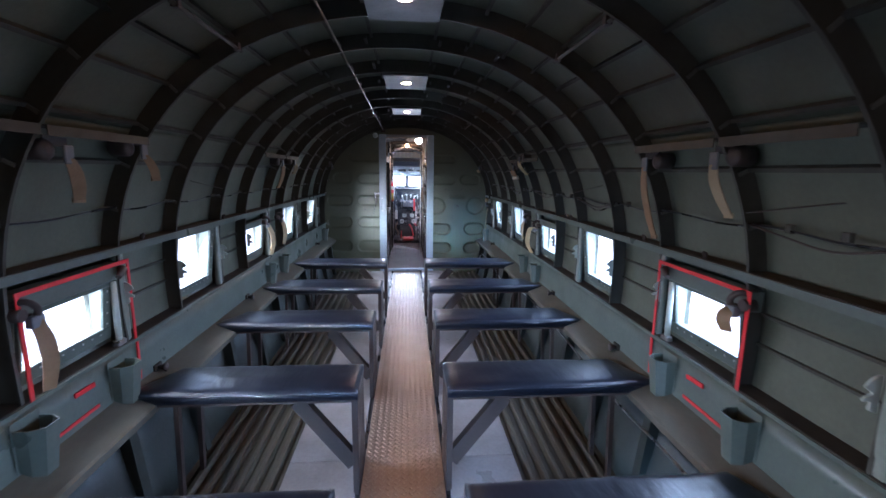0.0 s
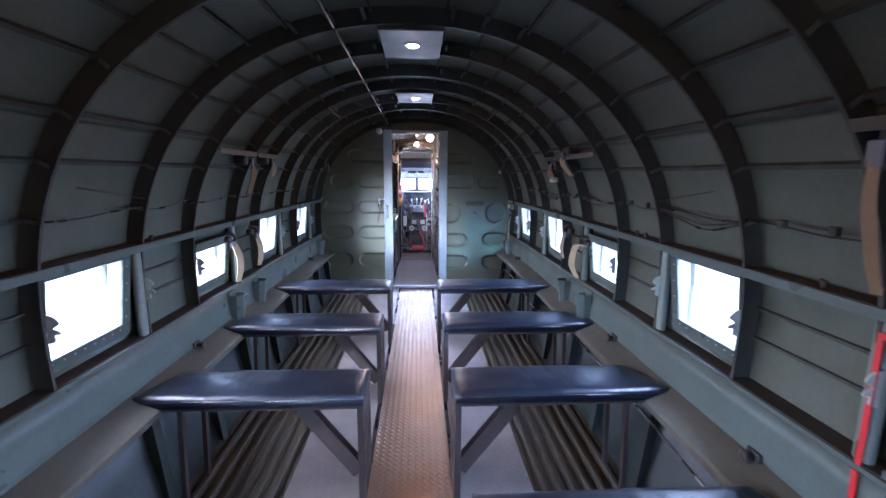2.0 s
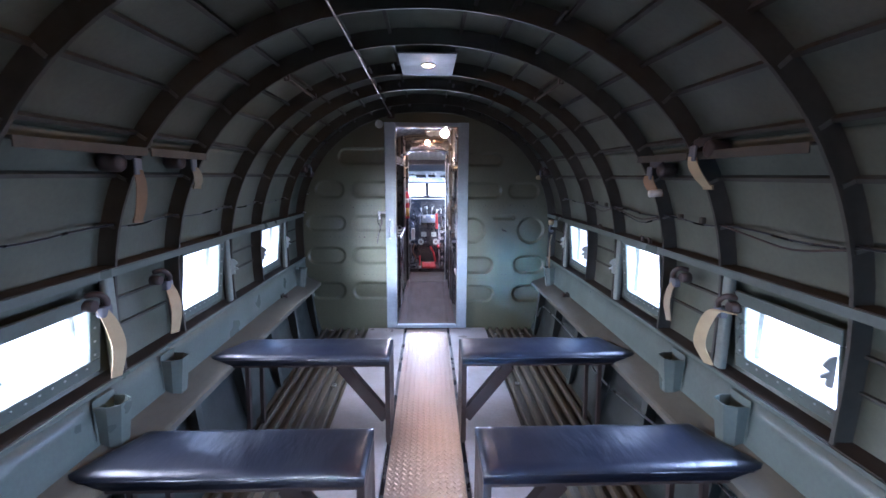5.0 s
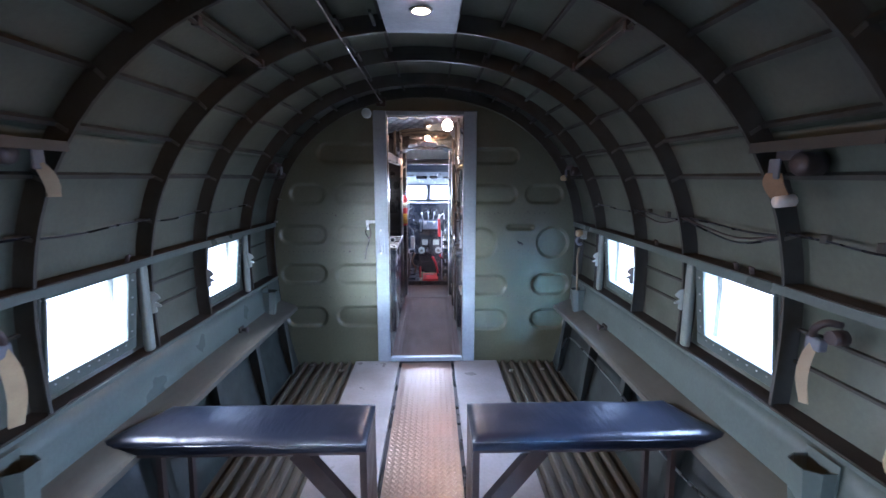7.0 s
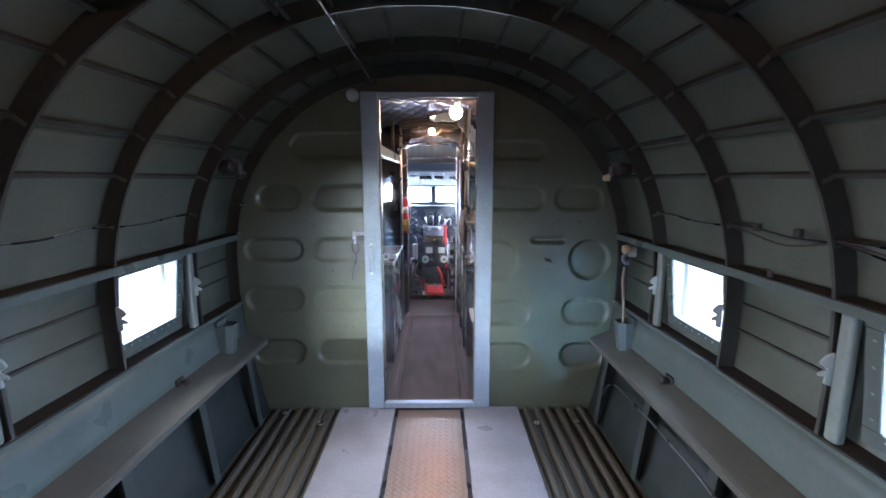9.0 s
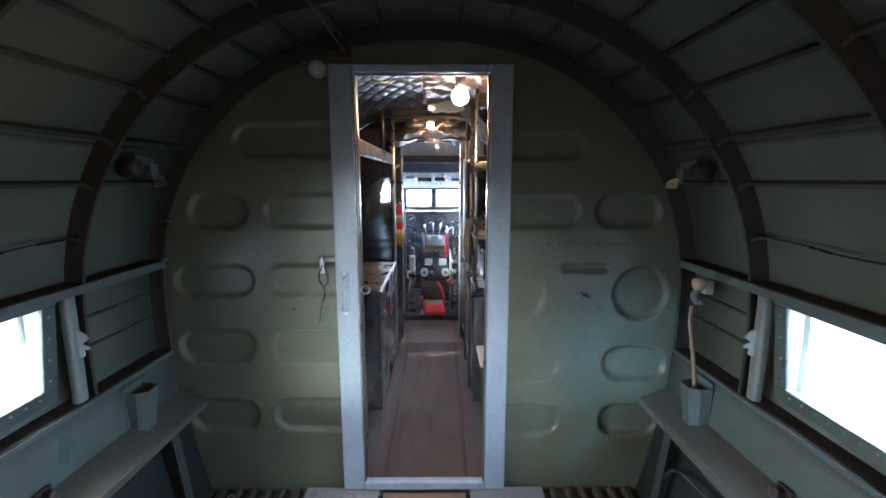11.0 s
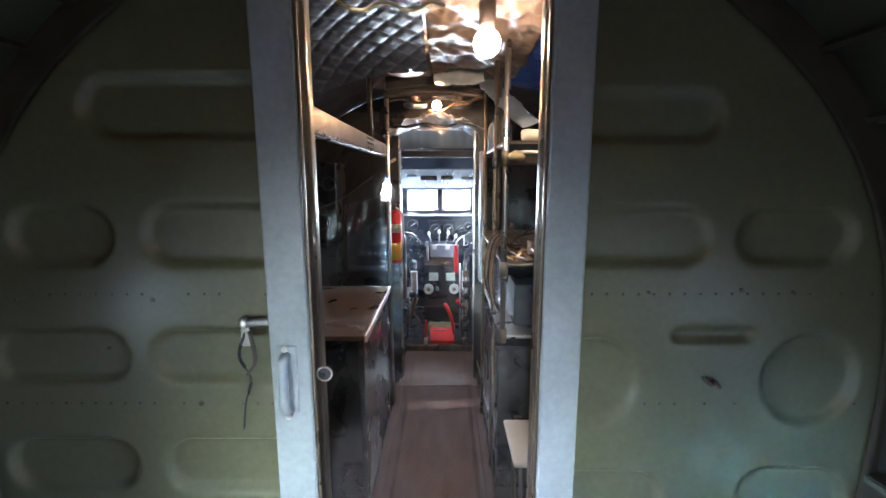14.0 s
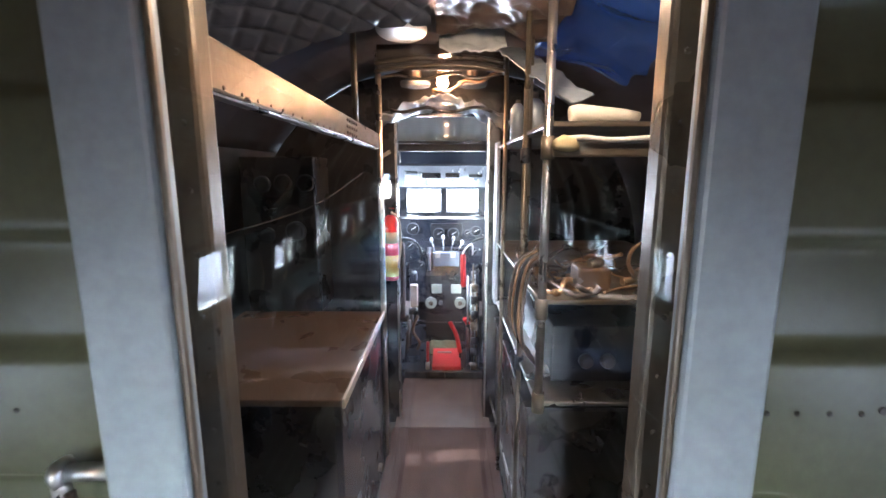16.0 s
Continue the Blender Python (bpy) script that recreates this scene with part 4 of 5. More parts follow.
# ---- ceiling lamps, anchor cable, lengthwise rods ----
def ceiling_lamp(y):
    z = MID + RISE - 0.004
    t = thing("ceiling_lamp", 0.01, y, z, "grey ceiling plate with a small glowing warm bulb", "ceiling lamp", "ceiling lamps")
    part("plate", box(-0.135, 0.152, y - 0.235, y + 0.235, z - 0.012, z - 0.004, 0.003, 1), LAMP_PLATE, t)
    part("bezel", tube([(0.012, y - 0.02, z - 0.012), (0.012, y - 0.02, z - 0.017)], [0.042, 0.036], 20), LIGHT_PLATE, t)
    part("bulb", tube([(0.012, y - 0.02, z - 0.0172), (0.012, y - 0.02, z - 0.02)], [0.028, 0.022], 16), BULB, t)


for y in (0.18, 1.68, 3.18, 4.68):
    ceiling_lamp(y)
ob = finish("anchor_cable", tube([(-0.275 - 0.055 * max(y, 0.0) / BULK, y, 2.036 - 0.006 * math.sin((y - REAR) / 9.6 * math.pi)) for y in [REAR + (BULK - REAR) * k / 20 for k in range(21)]], 0.0042, 8), BRONZE)
tagged(ob, "long taut dull bronze anchor cable under the ceiling", "cable")
t = thing("cable_bracket", -0.33, BULK - 0.02, 2.05, "dark cable end fitting on the bulkhead", "bracket")
part("plate", box(-0.365, -0.295, BULK - 0.02, BULK - 0.002, 2.005, 2.065, 0.004), BROWN, t)
part("eye", tube([(-0.33, BULK - 0.02, 2.035), (-0.33, BULK - 0.09, 2.035)], [0.012, 0.009], 8), BROWN, t)


def crown_brace(s, y0, y1, v, mat=GREEN_SHADED):
    u = v if s > 0 else 1 - v
    a, b = ring_point(u, y0, 0.004), ring_point(u, y1, 0.004)
    t = thing("crown_brace", a.x, (y0 + y1) / 2, a.z, "short bare metal rail fixed across two ceiling ribs", "rail", "crown rails")
    part("rail", bar(a, b, (s * 0.7, 0, -0.7), 0.012, 0.016), mat, t)
    for q in (0.08, 0.92):
        p = a.lerp(b, q)
        part("clip", box(p.x - 0.012, p.x + 0.012, p.y - 0.012, p.y + 0.012, p.z - 0.01, p.z + 0.02, 0.002, 1), BROWN, t)


for s in (1, -1):
    crown_brace(s, 1.385, 1.93, 0.397)
    crown_brace(s, 4.365, 4.95, 0.397)
for s, y in ((1, 2.43), (1, 3.43), (1, 5.43), (-1, 2.43), (-1, 3.43), (-1, 5.43), (1, 2.93), (-1, 2.93), (1, 3.93), (-1, 4.93)):
    for v in (0.43, 0.455, 0.475):
        u = v if s > 0 else 1 - v
        a = ring_point(u, y, 0.03)
        b = ring_point(u, y - 0.2, 0.03)
        ob = finish("rib_clip", bar(a, a.lerp(b, 0.75), (1, 0, 0), 0.012, 0.012), GREEN_SHADED)
        tagged(ob, "short pale stiffener clip against a ceiling rib", "clip", "rib clips")


# ---- bench seats ----
SEAT_TOP = 0.517


def bench(s):
    """A padded bench from the walkway to the ledge; its far edge is at y = 0."""
    t = new("bench_seat")
    t.empty_display_size = 0.05
    depth = 0.28
    # cushion: trapezoid with a skewed outer end, soft edges
    bm = bmesh.new()
    nx, ny = 44, 16
    def xy(i, j):
        u, v = i / nx, j / ny
        y = -depth * (1 - v)
        x_out = 1.20 - 0.13 * v
        return 0.200 + (x_out - 0.200) * u, y
    top, low = {}, {}
    for i in range(nx + 1):
        for j in range(ny + 1):
            x, y = xy(i, j)
            u, v = i / nx, j / ny
            e = min(u * 1.0 / 0.04, (1 - u) / 0.05, v * depth / 0.03, (1 - v) * depth / 0.03)
            k = max(0.0, 1 - e) if e < 1 else 0.0
            puff = 0.006 * math.sin(math.pi * u) * math.sin(math.pi * v)
            wr = 0.0055 * noise.noise(Vector((x * 5, y * 9, 3.0 * s))) + 0.0022 * noise.noise(Vector((x * 24, y * 7, 7.0)))
            top[i, j] = bm.verts.new((s * x, y, SEAT_TOP + puff + wr - 0.012 * k * k))
            low[i, j] = bm.verts.new((s * x, y, SEAT_TOP - 0.052))
    for i in range(nx):
        for j in range(ny):
            bm.faces.new((top[i, j], top[i + 1, j], top[i + 1, j + 1], top[i, j + 1])).smooth = True
            bm.faces.new((low[i, j], low[i, j + 1], low[i + 1, j + 1], low[i + 1, j]))
    edge = [(i, 0) for i in range(nx)] + [(nx, j) for j in range(ny)] + [(i, ny) for i in range(nx, 0, -1)] + [(0, j) for j in range(ny, 0, -1)]
    for a, b in zip(edge, edge[1:] + edge[:1]):
        bm.faces.new((low[a], low[b], top[b], top[a])).smooth = True
    part("cushion", bm, VINYL, t, "black padded vinyl cushion with soft creases")
    # piping along the near and inner edges
    pip = [(s * 1.17, -depth - 0.001, SEAT_TOP - 0.02), (s * 0.7, -depth - 0.001, SEAT_TOP - 0.019), (s * 0.205, -depth - 0.001, SEAT_TOP - 0.02)]
    part("piping", tube(pip, 0.003, 6), VINYL, t)
    part("seat_board", box(s * 0.203, s * 1.1, -depth + 0.004, -0.004, SEAT_TOP - 0.066, SEAT_TOP - 0.053), BROWN, t)
    part("end_panel", box(s * 0.200, s * 0.2035, -depth + 0.012, -0.012, -0.028, SEAT_TOP - 0.054), BROWN, t)
    for y in (-depth + 0.006, -0.02):
        part("post", box(s * 0.2005, s * 0.228, y, y + 0.014, -0.028, SEAT_TOP - 0.056, 0.002, 1), BROWN, t)
    part("brace", bar((s * 0.225, -depth + 0.045, 0.13), (s * 0.47, -depth + 0.045, SEAT_TOP - 0.07), (0, 1, 0), 0.045, 0.065), BROWN, t)
    for y in (-depth + 0.03, -0.05):
        part("leg", bar((s * 0.98, y, SEAT_TOP - 0.06), (s * 0.995, y, -0.02), (0, 1, 0), 0.026, 0.02), BROWN, t)
    return tagged(t, "black padded vinyl bench seat on brown steel legs beside the walkway", "bench", "bench seats")


for s in (1, -1):
    first = bench(s)
    ys = (1.21, 2.09, 2.96, 3.83, 4.785)
    first.matrix_basis = pose(0, ys[0], 0)
    for y in ys[1:]:
        copy_thing(first, pose(0, y, 0))

# thin silver conduit under the right ledge, floor rings
run = [(1.045, 6.26, 0.0), (1.055, 6.24, 0.1), (1.06, 6.10, 0.30), (1.065, 5.76, 0.334), (1.06, 5.44, 0.344), (1.062, 5.2, 0.337), (1.058, 4.71, 0.285), (1.062, 4.23, 0.333), (1.066, 3.75, 0.39), (1.066, 3.0, 0.395), (1.062, 1.98, 0.345), (1.062, 1.4, 0.36), (1.062, 0.2, 0.34)]
ob = finish("conduit", tube(curve_pts(run, 5), 0.006, 8), ALLOY)
tagged(ob, "thin silver conduit running under the ledge", "conduit")
for x, y in ((0.662, 6.20), (0.909, 6.215), (-0.662, 6.22), (-0.92, 6.33), (0.662, 5.2), (-0.662, 5.2)):
    t = thing("tie_down_ring", x, y, -0.006, "small metal tie-down ring on the corrugated floor", "ring", "tie-down rings")
    part("cup", tube([(x, y, -0.0065), (x, y, -0.002)], [0.026, 0.022], 16), CORR, t)
    part("ring", tube(curve_pts([(x + 0.014 * math.cos(a), y + 0.014 * math.sin(a), 0.001) for a in [k * math.pi / 4 for k in range(9)]], 2), 0.003, 6), ALLOY, t)

# ---- forward compartment shell ----
FWD = 8.62
NOSE = 10.35
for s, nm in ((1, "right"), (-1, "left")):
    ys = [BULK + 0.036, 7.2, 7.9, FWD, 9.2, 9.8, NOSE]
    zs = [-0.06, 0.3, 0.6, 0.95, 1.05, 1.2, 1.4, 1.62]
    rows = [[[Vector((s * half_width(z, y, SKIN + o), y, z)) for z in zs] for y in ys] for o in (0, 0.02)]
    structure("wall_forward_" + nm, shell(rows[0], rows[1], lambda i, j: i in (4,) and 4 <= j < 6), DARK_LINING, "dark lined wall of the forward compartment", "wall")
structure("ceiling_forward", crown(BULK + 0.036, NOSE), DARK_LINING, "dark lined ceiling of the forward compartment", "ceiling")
structure("floor_corridor", box(-0.30, 0.29, BULK + 0.036, 8.30, -0.039, 0.0), CORRIDOR, "worn reddish-brown corridor floor", "floor")
structure("floor_mat", box(-0.29, 0.285, 8.302, 8.94, -0.039, 0.003, 0.003, 1), MAT, "worn tan mat before the cockpit", "mat")
structure("floor_cockpit", box(-1.0, 1.0, 8.951, NOSE, -0.09, 0.02), BLACK, "dark cockpit floor", "floor")
structure("cockpit_step", box(-0.29, 0.285, 8.94, 8.97, -0.03, 0.055, 0.004, 1), BLACK, "black metal step at the cockpit entrance", "step")
for x0, x1 in ((-0.292, -0.25), (0.245, 0.285)):
    structure("trim", box(x0, x1, BULK + 0.04, 8.30, 0.0005, 0.006, 0.002, 1), CORRIDOR, "worn edge strip of the corridor floor", "trim")

# cabin rear bulkhead
out = [(half_width(z, REAR, SKIN), z) for z in [-0.05 + 2.2 * k / 24 for k in range(25)]]
rear = [(w, z) for w, z in out] + [(-w, z) for w, z in out[::-1]]
structure("wall_rear", prism(rear, "y", REAR - 0.03, REAR), GREEN, "plain grey-green rear cabin wall", "wall")

# posts behind the door
for s in (1, -1):
    t = thing("door_post", s * 0.315, BULK + 0.09, 0.0, "bronze riveted metal post behind the clear door", "post", "door posts")
    part("post", box(s * 0.292, s * 0.335, BULK + 0.06, BULK + 0.105, -0.035, 2.02, 0.008), BRONZE, t)
    for k in range(22):
        z = 0.12 + 0.085 * k
        part("rivet", tube([(s * 0.313, BULK + 0.061, z), (s * 0.313, BULK + 0.057, z)], [0.005, 0.003], 6), BRONZE, t)

# ---- left side: table, cabinet, bunk rail ----
table = thing("radio_table", -0.6, 7.6, 0.0, "worn brown table with a bright edge over a navy cabinet", "table")
part("top", box(-1.0, -0.302, 7.15, 8.03, 0.792, 0.815, 0.004), TABLE, table)
# White here carries the glare that lies along the table's metal edge.
part("edge_strip", box(-0.3015, -0.292, 7.15, 8.03, 0.786, 0.818, 0.002, 1), WHITE, table, "bare metal edge strip coloured white for its glare")
part("front_panel", box(-0.33, -0.312, 7.18, 8.02, -0.035, 0.79, 0.003, 1), NAVY, table)
part("end_panel", box(-1.0, -0.331, 7.18, 7.195, -0.035, 0.79, 0.003, 1), BLACK, table)
part("corner_strip", box(-0.332, -0.308, 7.168, 7.185, -0.035, 0.79, 0.003, 1), NAVY, table)
part("caster", tube([(-0.30, 7.78, 0.12), (-0.285, 7.78, 0.12)], 0.02, 10), ALLOY, table)
rail = thing("bunk_rail", -0.3, 7.2, 1.62, "bronze pressed metal channel rail with rivets", "rail")
part("channel", box(-0.31, -0.298, BULK + 0.106, 8.02, 1.615, 1.685, 0.003, 1), BRONZE, rail)
part("lip", box(-0.330, -0.3105, BULK + 0.106, 8.02, 1.612, 1.618), ALLOY, rail)
part("lip", box(-0.330, -0.3105, BULK + 0.106, 8.02, 1.682, 1.688), BRONZE, rail)
for i in range(5):
    for j in range(3):
        part("rivet", tube([(-0.298, 7.35 + 0.035 * i, 1.63 + 0.02 * j), (-0.294, 7.35 + 0.035 * i, 1.63 + 0.02 * j)], [0.006, 0.0045], 8), BROWN, rail)
for k in range(26):
    part("rivet", tube([(-0.298, 6.56 + 0.057 * k, 1.622), (-0.2955, 6.56 + 0.057 * k, 1.622)], [0.0035, 0.0025], 6), BROWN, rail)
for x, y, r in ((-0.30, 8.05, 0.014), (-0.345, 7.72, 0.012), (-0.33, 7.66, 0.008)):
    z0 = -0.035 if y > 8 else 1.69
    ob = finish("upright_tube", tube([(x, y, z0), (x, y, 2.05)], r, 10), BRONZE if y < 8 else ALLOY)
    tagged(ob, "slim vertical metal tube beside the bunk rail", "tube", "left uprights")
# dark instrument rack behind the table
rack = thing("instrument_rack", -0.85, 7.75, 0.815, "dark instrument rack with round dials behind the table", "rack")
part("case", box(-0.98, -0.62, 8.04, 8.3, 0.80, 1.58, 0.006), BLACK, rack)
for x, z, r in ((-0.66, 1.455, 0.042), (-0.77, 1.455, 0.042), (-0.87, 1.45, 0.04), (-0.72, 1.22, 0.05), (-0.86, 1.2, 0.04)):
    d = part("dial", tube([(x, 8.04, z), (x, 8.028, z), (x, 8.024, z)], [r, r, r * 0.85], 20), NAVY, rack)
    part("dial_face", tube([(x, 8.0245, z), (x, 8.022, z)], r * 0.78, 20), BLACK, d)
ob = finish("roof_cable", tube(curve_pts([(-0.9, 7.5, 1.25), (-0.6, 7.9, 1.35), (-0.4, 8.1, 1.5)], 6), 0.003, 6), BROWN)
tagged(ob, "loose thin brown wire over the table", "wire")

# ---- right side: equipment rack ----
er = thing("equipment_rack", 0.55, 7.6, 0.0, "open tubular equipment rack with shelves and dark radio boxes", "rack")
for x, y, z0, z1 in ((0.292, 7.12, 0.80, 2.02), (0.285, 7.42, -0.03, 2.02), (0.283, 7.93, -0.03, 2.02), (0.31, 7.5, 1.2, 1.95)):
    part("upright", tube([(x, y, z0), (x, y, z1)], 0.0125 if y < 7.2 else 0.010, 10), ALLOY if y < 7.2 else BRONZE, er)
for z, y0, mat in ((0.815, 7.12, ALLOY), (1.13, 7.12, BRONZE), (1.625, 7.12, BRONZE)):
    part("shelf", box(0.285, 0.98, y0, 8.25, z, z + 0.014, 0.003, 1), mat, er)
part("rail", box(0.30, 0.95, 7.095, 7.117, 1.545, 1.585, 0.006), BRONZE, er)
for z in (1.57, 1.12, 0.83):
    part("collar", tube([(0.292, 7.12, z - 0.03), (0.292, 7.12, z + 0.03)], 0.019, 10), BRONZE, er)
    part("collar", tube([(0.285, 7.42, z - 0.035), (0.285, 7.42, z + 0.015)], 0.017, 10), BLACK, er)
part("cabinet", box(0.30, 1.0, 7.30, 8.25, -0.035, 0.70, 0.005), BLACK, er, "black equipment cabinet")
part("cabinet_top", box(0.288, 1.0, 7.29, 8.25, 0.7005, 0.714, 0.002, 1), NAVY, er)
part("kick_strip", bar((0.292, 7.42, 0.22), (0.292, 7.96, 0.15), (0, 0, 1), 0.03, 0.006), ALLOY, er, "bright metal kick strip")
part("kick_strip", bar((0.287, 8.06, 0.19), (0.287, 8.9, 0.06), (0, 0, 1), 0.03, 0.006), ALLOY, er, "bright metal kick strip")
part("label", box(0.38, 0.42, 7.287, 7.2895, 0.35, 0.362), COPPER, er)
part("label", box(0.47, 0.52, 7.287, 7.2895, 0.35, 0.362), COPPER, er)
rope = thing("white_rope", 0.5, 7.08, 1.585, "white rope looped along the rack rail", "rope")
part("rope", tube(curve_pts([(0.31, 7.09, 1.587), (0.37, 7.083, 1.594), (0.45, 7.085, 1.588), (0.53, 7.083, 1.592), (0.60, 7.086, 1.597), (0.9, 7.09, 1.59)], 6), 0.007, 8), WHITE, rope)
part("knot", tube([(0.30, 7.09, 1.575), (0.32, 7.075, 1.58), (0.345, 7.08, 1.575), (0.36, 7.09, 1.57)], [0.012, 0.022, 0.02, 0.01], 10), CREAM, rope)
roll = thing("paper_roll", 0.46, 7.2, 1.64, "pale rolled paper lying on the top shelf", "roll")
part("roll", tube([(0.36, 7.17, 1.664), (0.38, 7.17, 1.666), (0.52, 7.19, 1.660), (0.56, 7.19, 1.658)], [0.02, 0.025, 0.02, 0.014], 14), PAPER, roll)
rad = thing("radio_set", 0.6, 7.5, 0.829, "dark navy radio set with round knobs on the lower shelf", "radio")
part("case", box(0.36, 0.95, 7.25, 7.9, 0.8295, 1.02, 0.006), NAVY, rad)
for x in (0.47, 0.54, 0.72, 0.8):
    part("knob", tube([(x, 7.25, 0.905), (x, 7.235, 0.905), (x, 7.222, 0.905)], [0.024, 0.024, 0.017], 14), BRONZE, rad)
gear = thing("wiring_heap", 0.55, 7.4, 1.145, "tangle of copper pipes and cables on the middle shelf", "wiring")
rg = random.Random(9)
for k in range(34):
    a = Vector((rg.uniform(0.31, 0.62), rg.uniform(7.15, 7.55), 1.15))
    heading, pts = rg.uniform(0, 6.28), [a]
    for q in range(6):
        heading += rg.uniform(-0.9, 0.9)
        a = a + Vector((0.055 * math.cos(heading), 0.055 * math.sin(heading), rg.uniform(-0.025, 0.035)))
        a.z = min(max(a.z, 1.152), 1.30 - 0.25 * max(0.0, a.x - 0.5))
        a.x, a.y = min(max(a.x, 0.305), 0.9), max(a.y, 7.14)
        pts.append(a.copy())
    part("lead", tube(curve_pts(pts, 4), rg.choice((0.003, 0.004, 0.0055, 0.008)), 7), rg.choice((COPPER, BRONZE, BROWN, TAN)), gear)
for k in range(7):
    x, y, z = rg.uniform(0.34, 0.62), rg.uniform(7.15, 7.3), rg.uniform(1.16, 1.24)
    part("fitting", tube([(x, y, z), (x + 0.03, y + 0.01, z + 0.004), (x + 0.045, y + 0.012, z + 0.006)], [0.012, 0.014, 0.009], 8), rg.choice((COPPER, BRONZE, ALLOY)), gear)
part("valve_block", box(0.42, 0.52, 7.2, 7.3, 1.1445, 1.22, 0.01), COPPER, gear)
part("wheel", tube(curve_pts([(0.62 + 0.055 * math.cos(a), 7.2, 1.245 + 0.055 * math.sin(a)) for a in [k * math.pi / 6 for k in range(13)]], 3), 0.007, 6), COPPER, gear)
for k in range(5):
    r0 = 0.02 + 0.012 * k
    part("hanging_wire", tube(curve_pts([(0.32, 7.24 + 0.03 * k, 1.25), (0.285 - r0 * 0.4, 7.24 + 0.03 * k, 1.20), (0.272 - r0 * 0.5, 7.26 + 0.03 * k, 1.04), (0.285 - r0 * 0.2, 7.3 + 0.03 * k, 0.92), (0.33, 7.34 + 0.03 * k, 0.845)], 6), 0.0045 + 0.0012 * (k % 3), 7), (BROWN, COPPER, BLACK, TAN, BROWN)[k], gear)
bot = thing("oil_can", 0.40, 7.62, 1.64, "grey metal canister standing on the top shelf", "canister")
part("body", tube([(0.35, 7.62, 1.6395), (0.35, 7.62, 1.75), (0.35, 7.62, 1.775)], [0.038, 0.038, 0.018], 16), SHEET, bot)
part("neck", tube([(0.35, 7.62, 1.775), (0.35, 7.62, 1.80)], 0.012, 10), BRONZE, bot)
can = thing("oil_can", 0.32, 7.8, 1.64, "grey metal canister standing on the top shelf", "canister")
part("body", tube([(0.315, 7.8, 1.6395), (0.315, 7.8, 1.76), (0.315, 7.8, 1.785)], [0.03, 0.03, 0.014], 16), SHEET, can)
part("neck", tube([(0.315, 7.8, 1.785), (0.315, 7.8, 1.80)], 0.01, 10), BRONZE, can)
pan = thing("electrical_panel", 0.27, 8.3, 1.2, "narrow pale electrical panel on the corridor wall", "panel")
part("plate", box(0.278, 0.296, 8.20, 8.32, 0.80, 1.66, 0.004), SHEET, pan)
stool = thing("folding_stool", 0.4, 7.0, 0.0, "small folding stool with a rounded white seat", "stool")
bm = box(0.302, 0.56, 6.80, 7.10, 0.435, 0.455, 0.009, 3)
part("seat", bm, WHITE, stool, "rounded white stool seat")
for x, y in ((0.34, 6.85), (0.34, 7.05), (0.53, 6.85), (0.53, 7.05)):
    part("leg", tube([(x, y, 0.436), (x + 0.01, y, -0.036)], 0.011, 8), DARK_GREEN, stool)

# ---- overhead: quilted lining, plastic sheets, lamps ----
def crumpled(x0, x1, y0, y1, zf, nx, ny, amp, seed, freq=7.0, thick=0.006):
    rows = [[], []]
    for i in range(nx + 1):
        for o in (0, 1):
            rows[o].append([])
        for j in range(ny + 1):
            x, y = x0 + (x1 - x0) * i / nx, y0 + (y1 - y0) * j / ny
            n1 = noise.noise(Vector((x * freq, y * freq, seed)))
            n2 = abs(noise.noise(Vector((x * freq * 2.1, y * freq * 1.7, seed + 5))))
            z = zf(x, y) + amp * (n1 + 0.8 * n2)
            rows[0][-1].append(Vector((x, y, z)))
            rows[1][-1].append(Vector((x, y, z + thick)))
    return shell(rows[0], rows[1])


def roof(x, y):
    x = min(abs(x), 1.0)
    s = taper(y)
    return MID + RISE * (0.5 + 0.5 * s) * (1 - (x / (HALF * s)) ** POWER) ** (1 / POWER) + 0.01


# quilt: diamonds puffed between stitch lines
bm = bmesh.new()
g = {}
nq, mq = 110, 92
for i in range(nq + 1):
    for j in range(mq + 1):
        x, y = -0.98 + 0.95 * i / nq, 6.56 + 0.80 * j / mq
        a, b = (x * 1.15 + y) / 0.115, (x * 1.15 - y) / 0.115
        puff = 0.014 * min(1.0, 2.2 * min(abs(math.sin(math.pi * a)), abs(math.sin(math.pi * b)))) ** 0.6 + 0.008 * noise.noise(Vector((x * 4, y * 4, 2.0)))
        sag = 0.07 * max(0.0, (y - 6.9) / 0.46) ** 2
        g[i, j] = bm.verts.new((x, y, roof(x, y) - 0.02 - puff - sag))
for i in range(nq):
    for j in range(mq):
        bm.faces.new((g[i, j], g[i + 1, j], g[i + 1, j + 1], g[i, j + 1])).smooth = True
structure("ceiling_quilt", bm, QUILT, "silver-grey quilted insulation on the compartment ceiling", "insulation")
structure("ceiling_sheet", crumpled(-0.01, 0.25, 7.70, 7.82, lambda x, y: 1.955 + 1.2 * (x - 0.12) ** 2 + 1.0 * (y - 7.70), 48, 30, 0.022, 3, 13), SILVER, "crumpled silver plastic bag hung under the ceiling", "sheeting")
structure("ceiling_sheet", crumpled(-0.36, 0.36, 8.30, 8.50, lambda x, y: 1.885 - 1.0 * x * x - 0.2 * (y - 8.30), 84, 30, 0.034, 8, 13), SHEET, "crumpled silver-blue sheeting over the cockpit entrance", "sheeting")
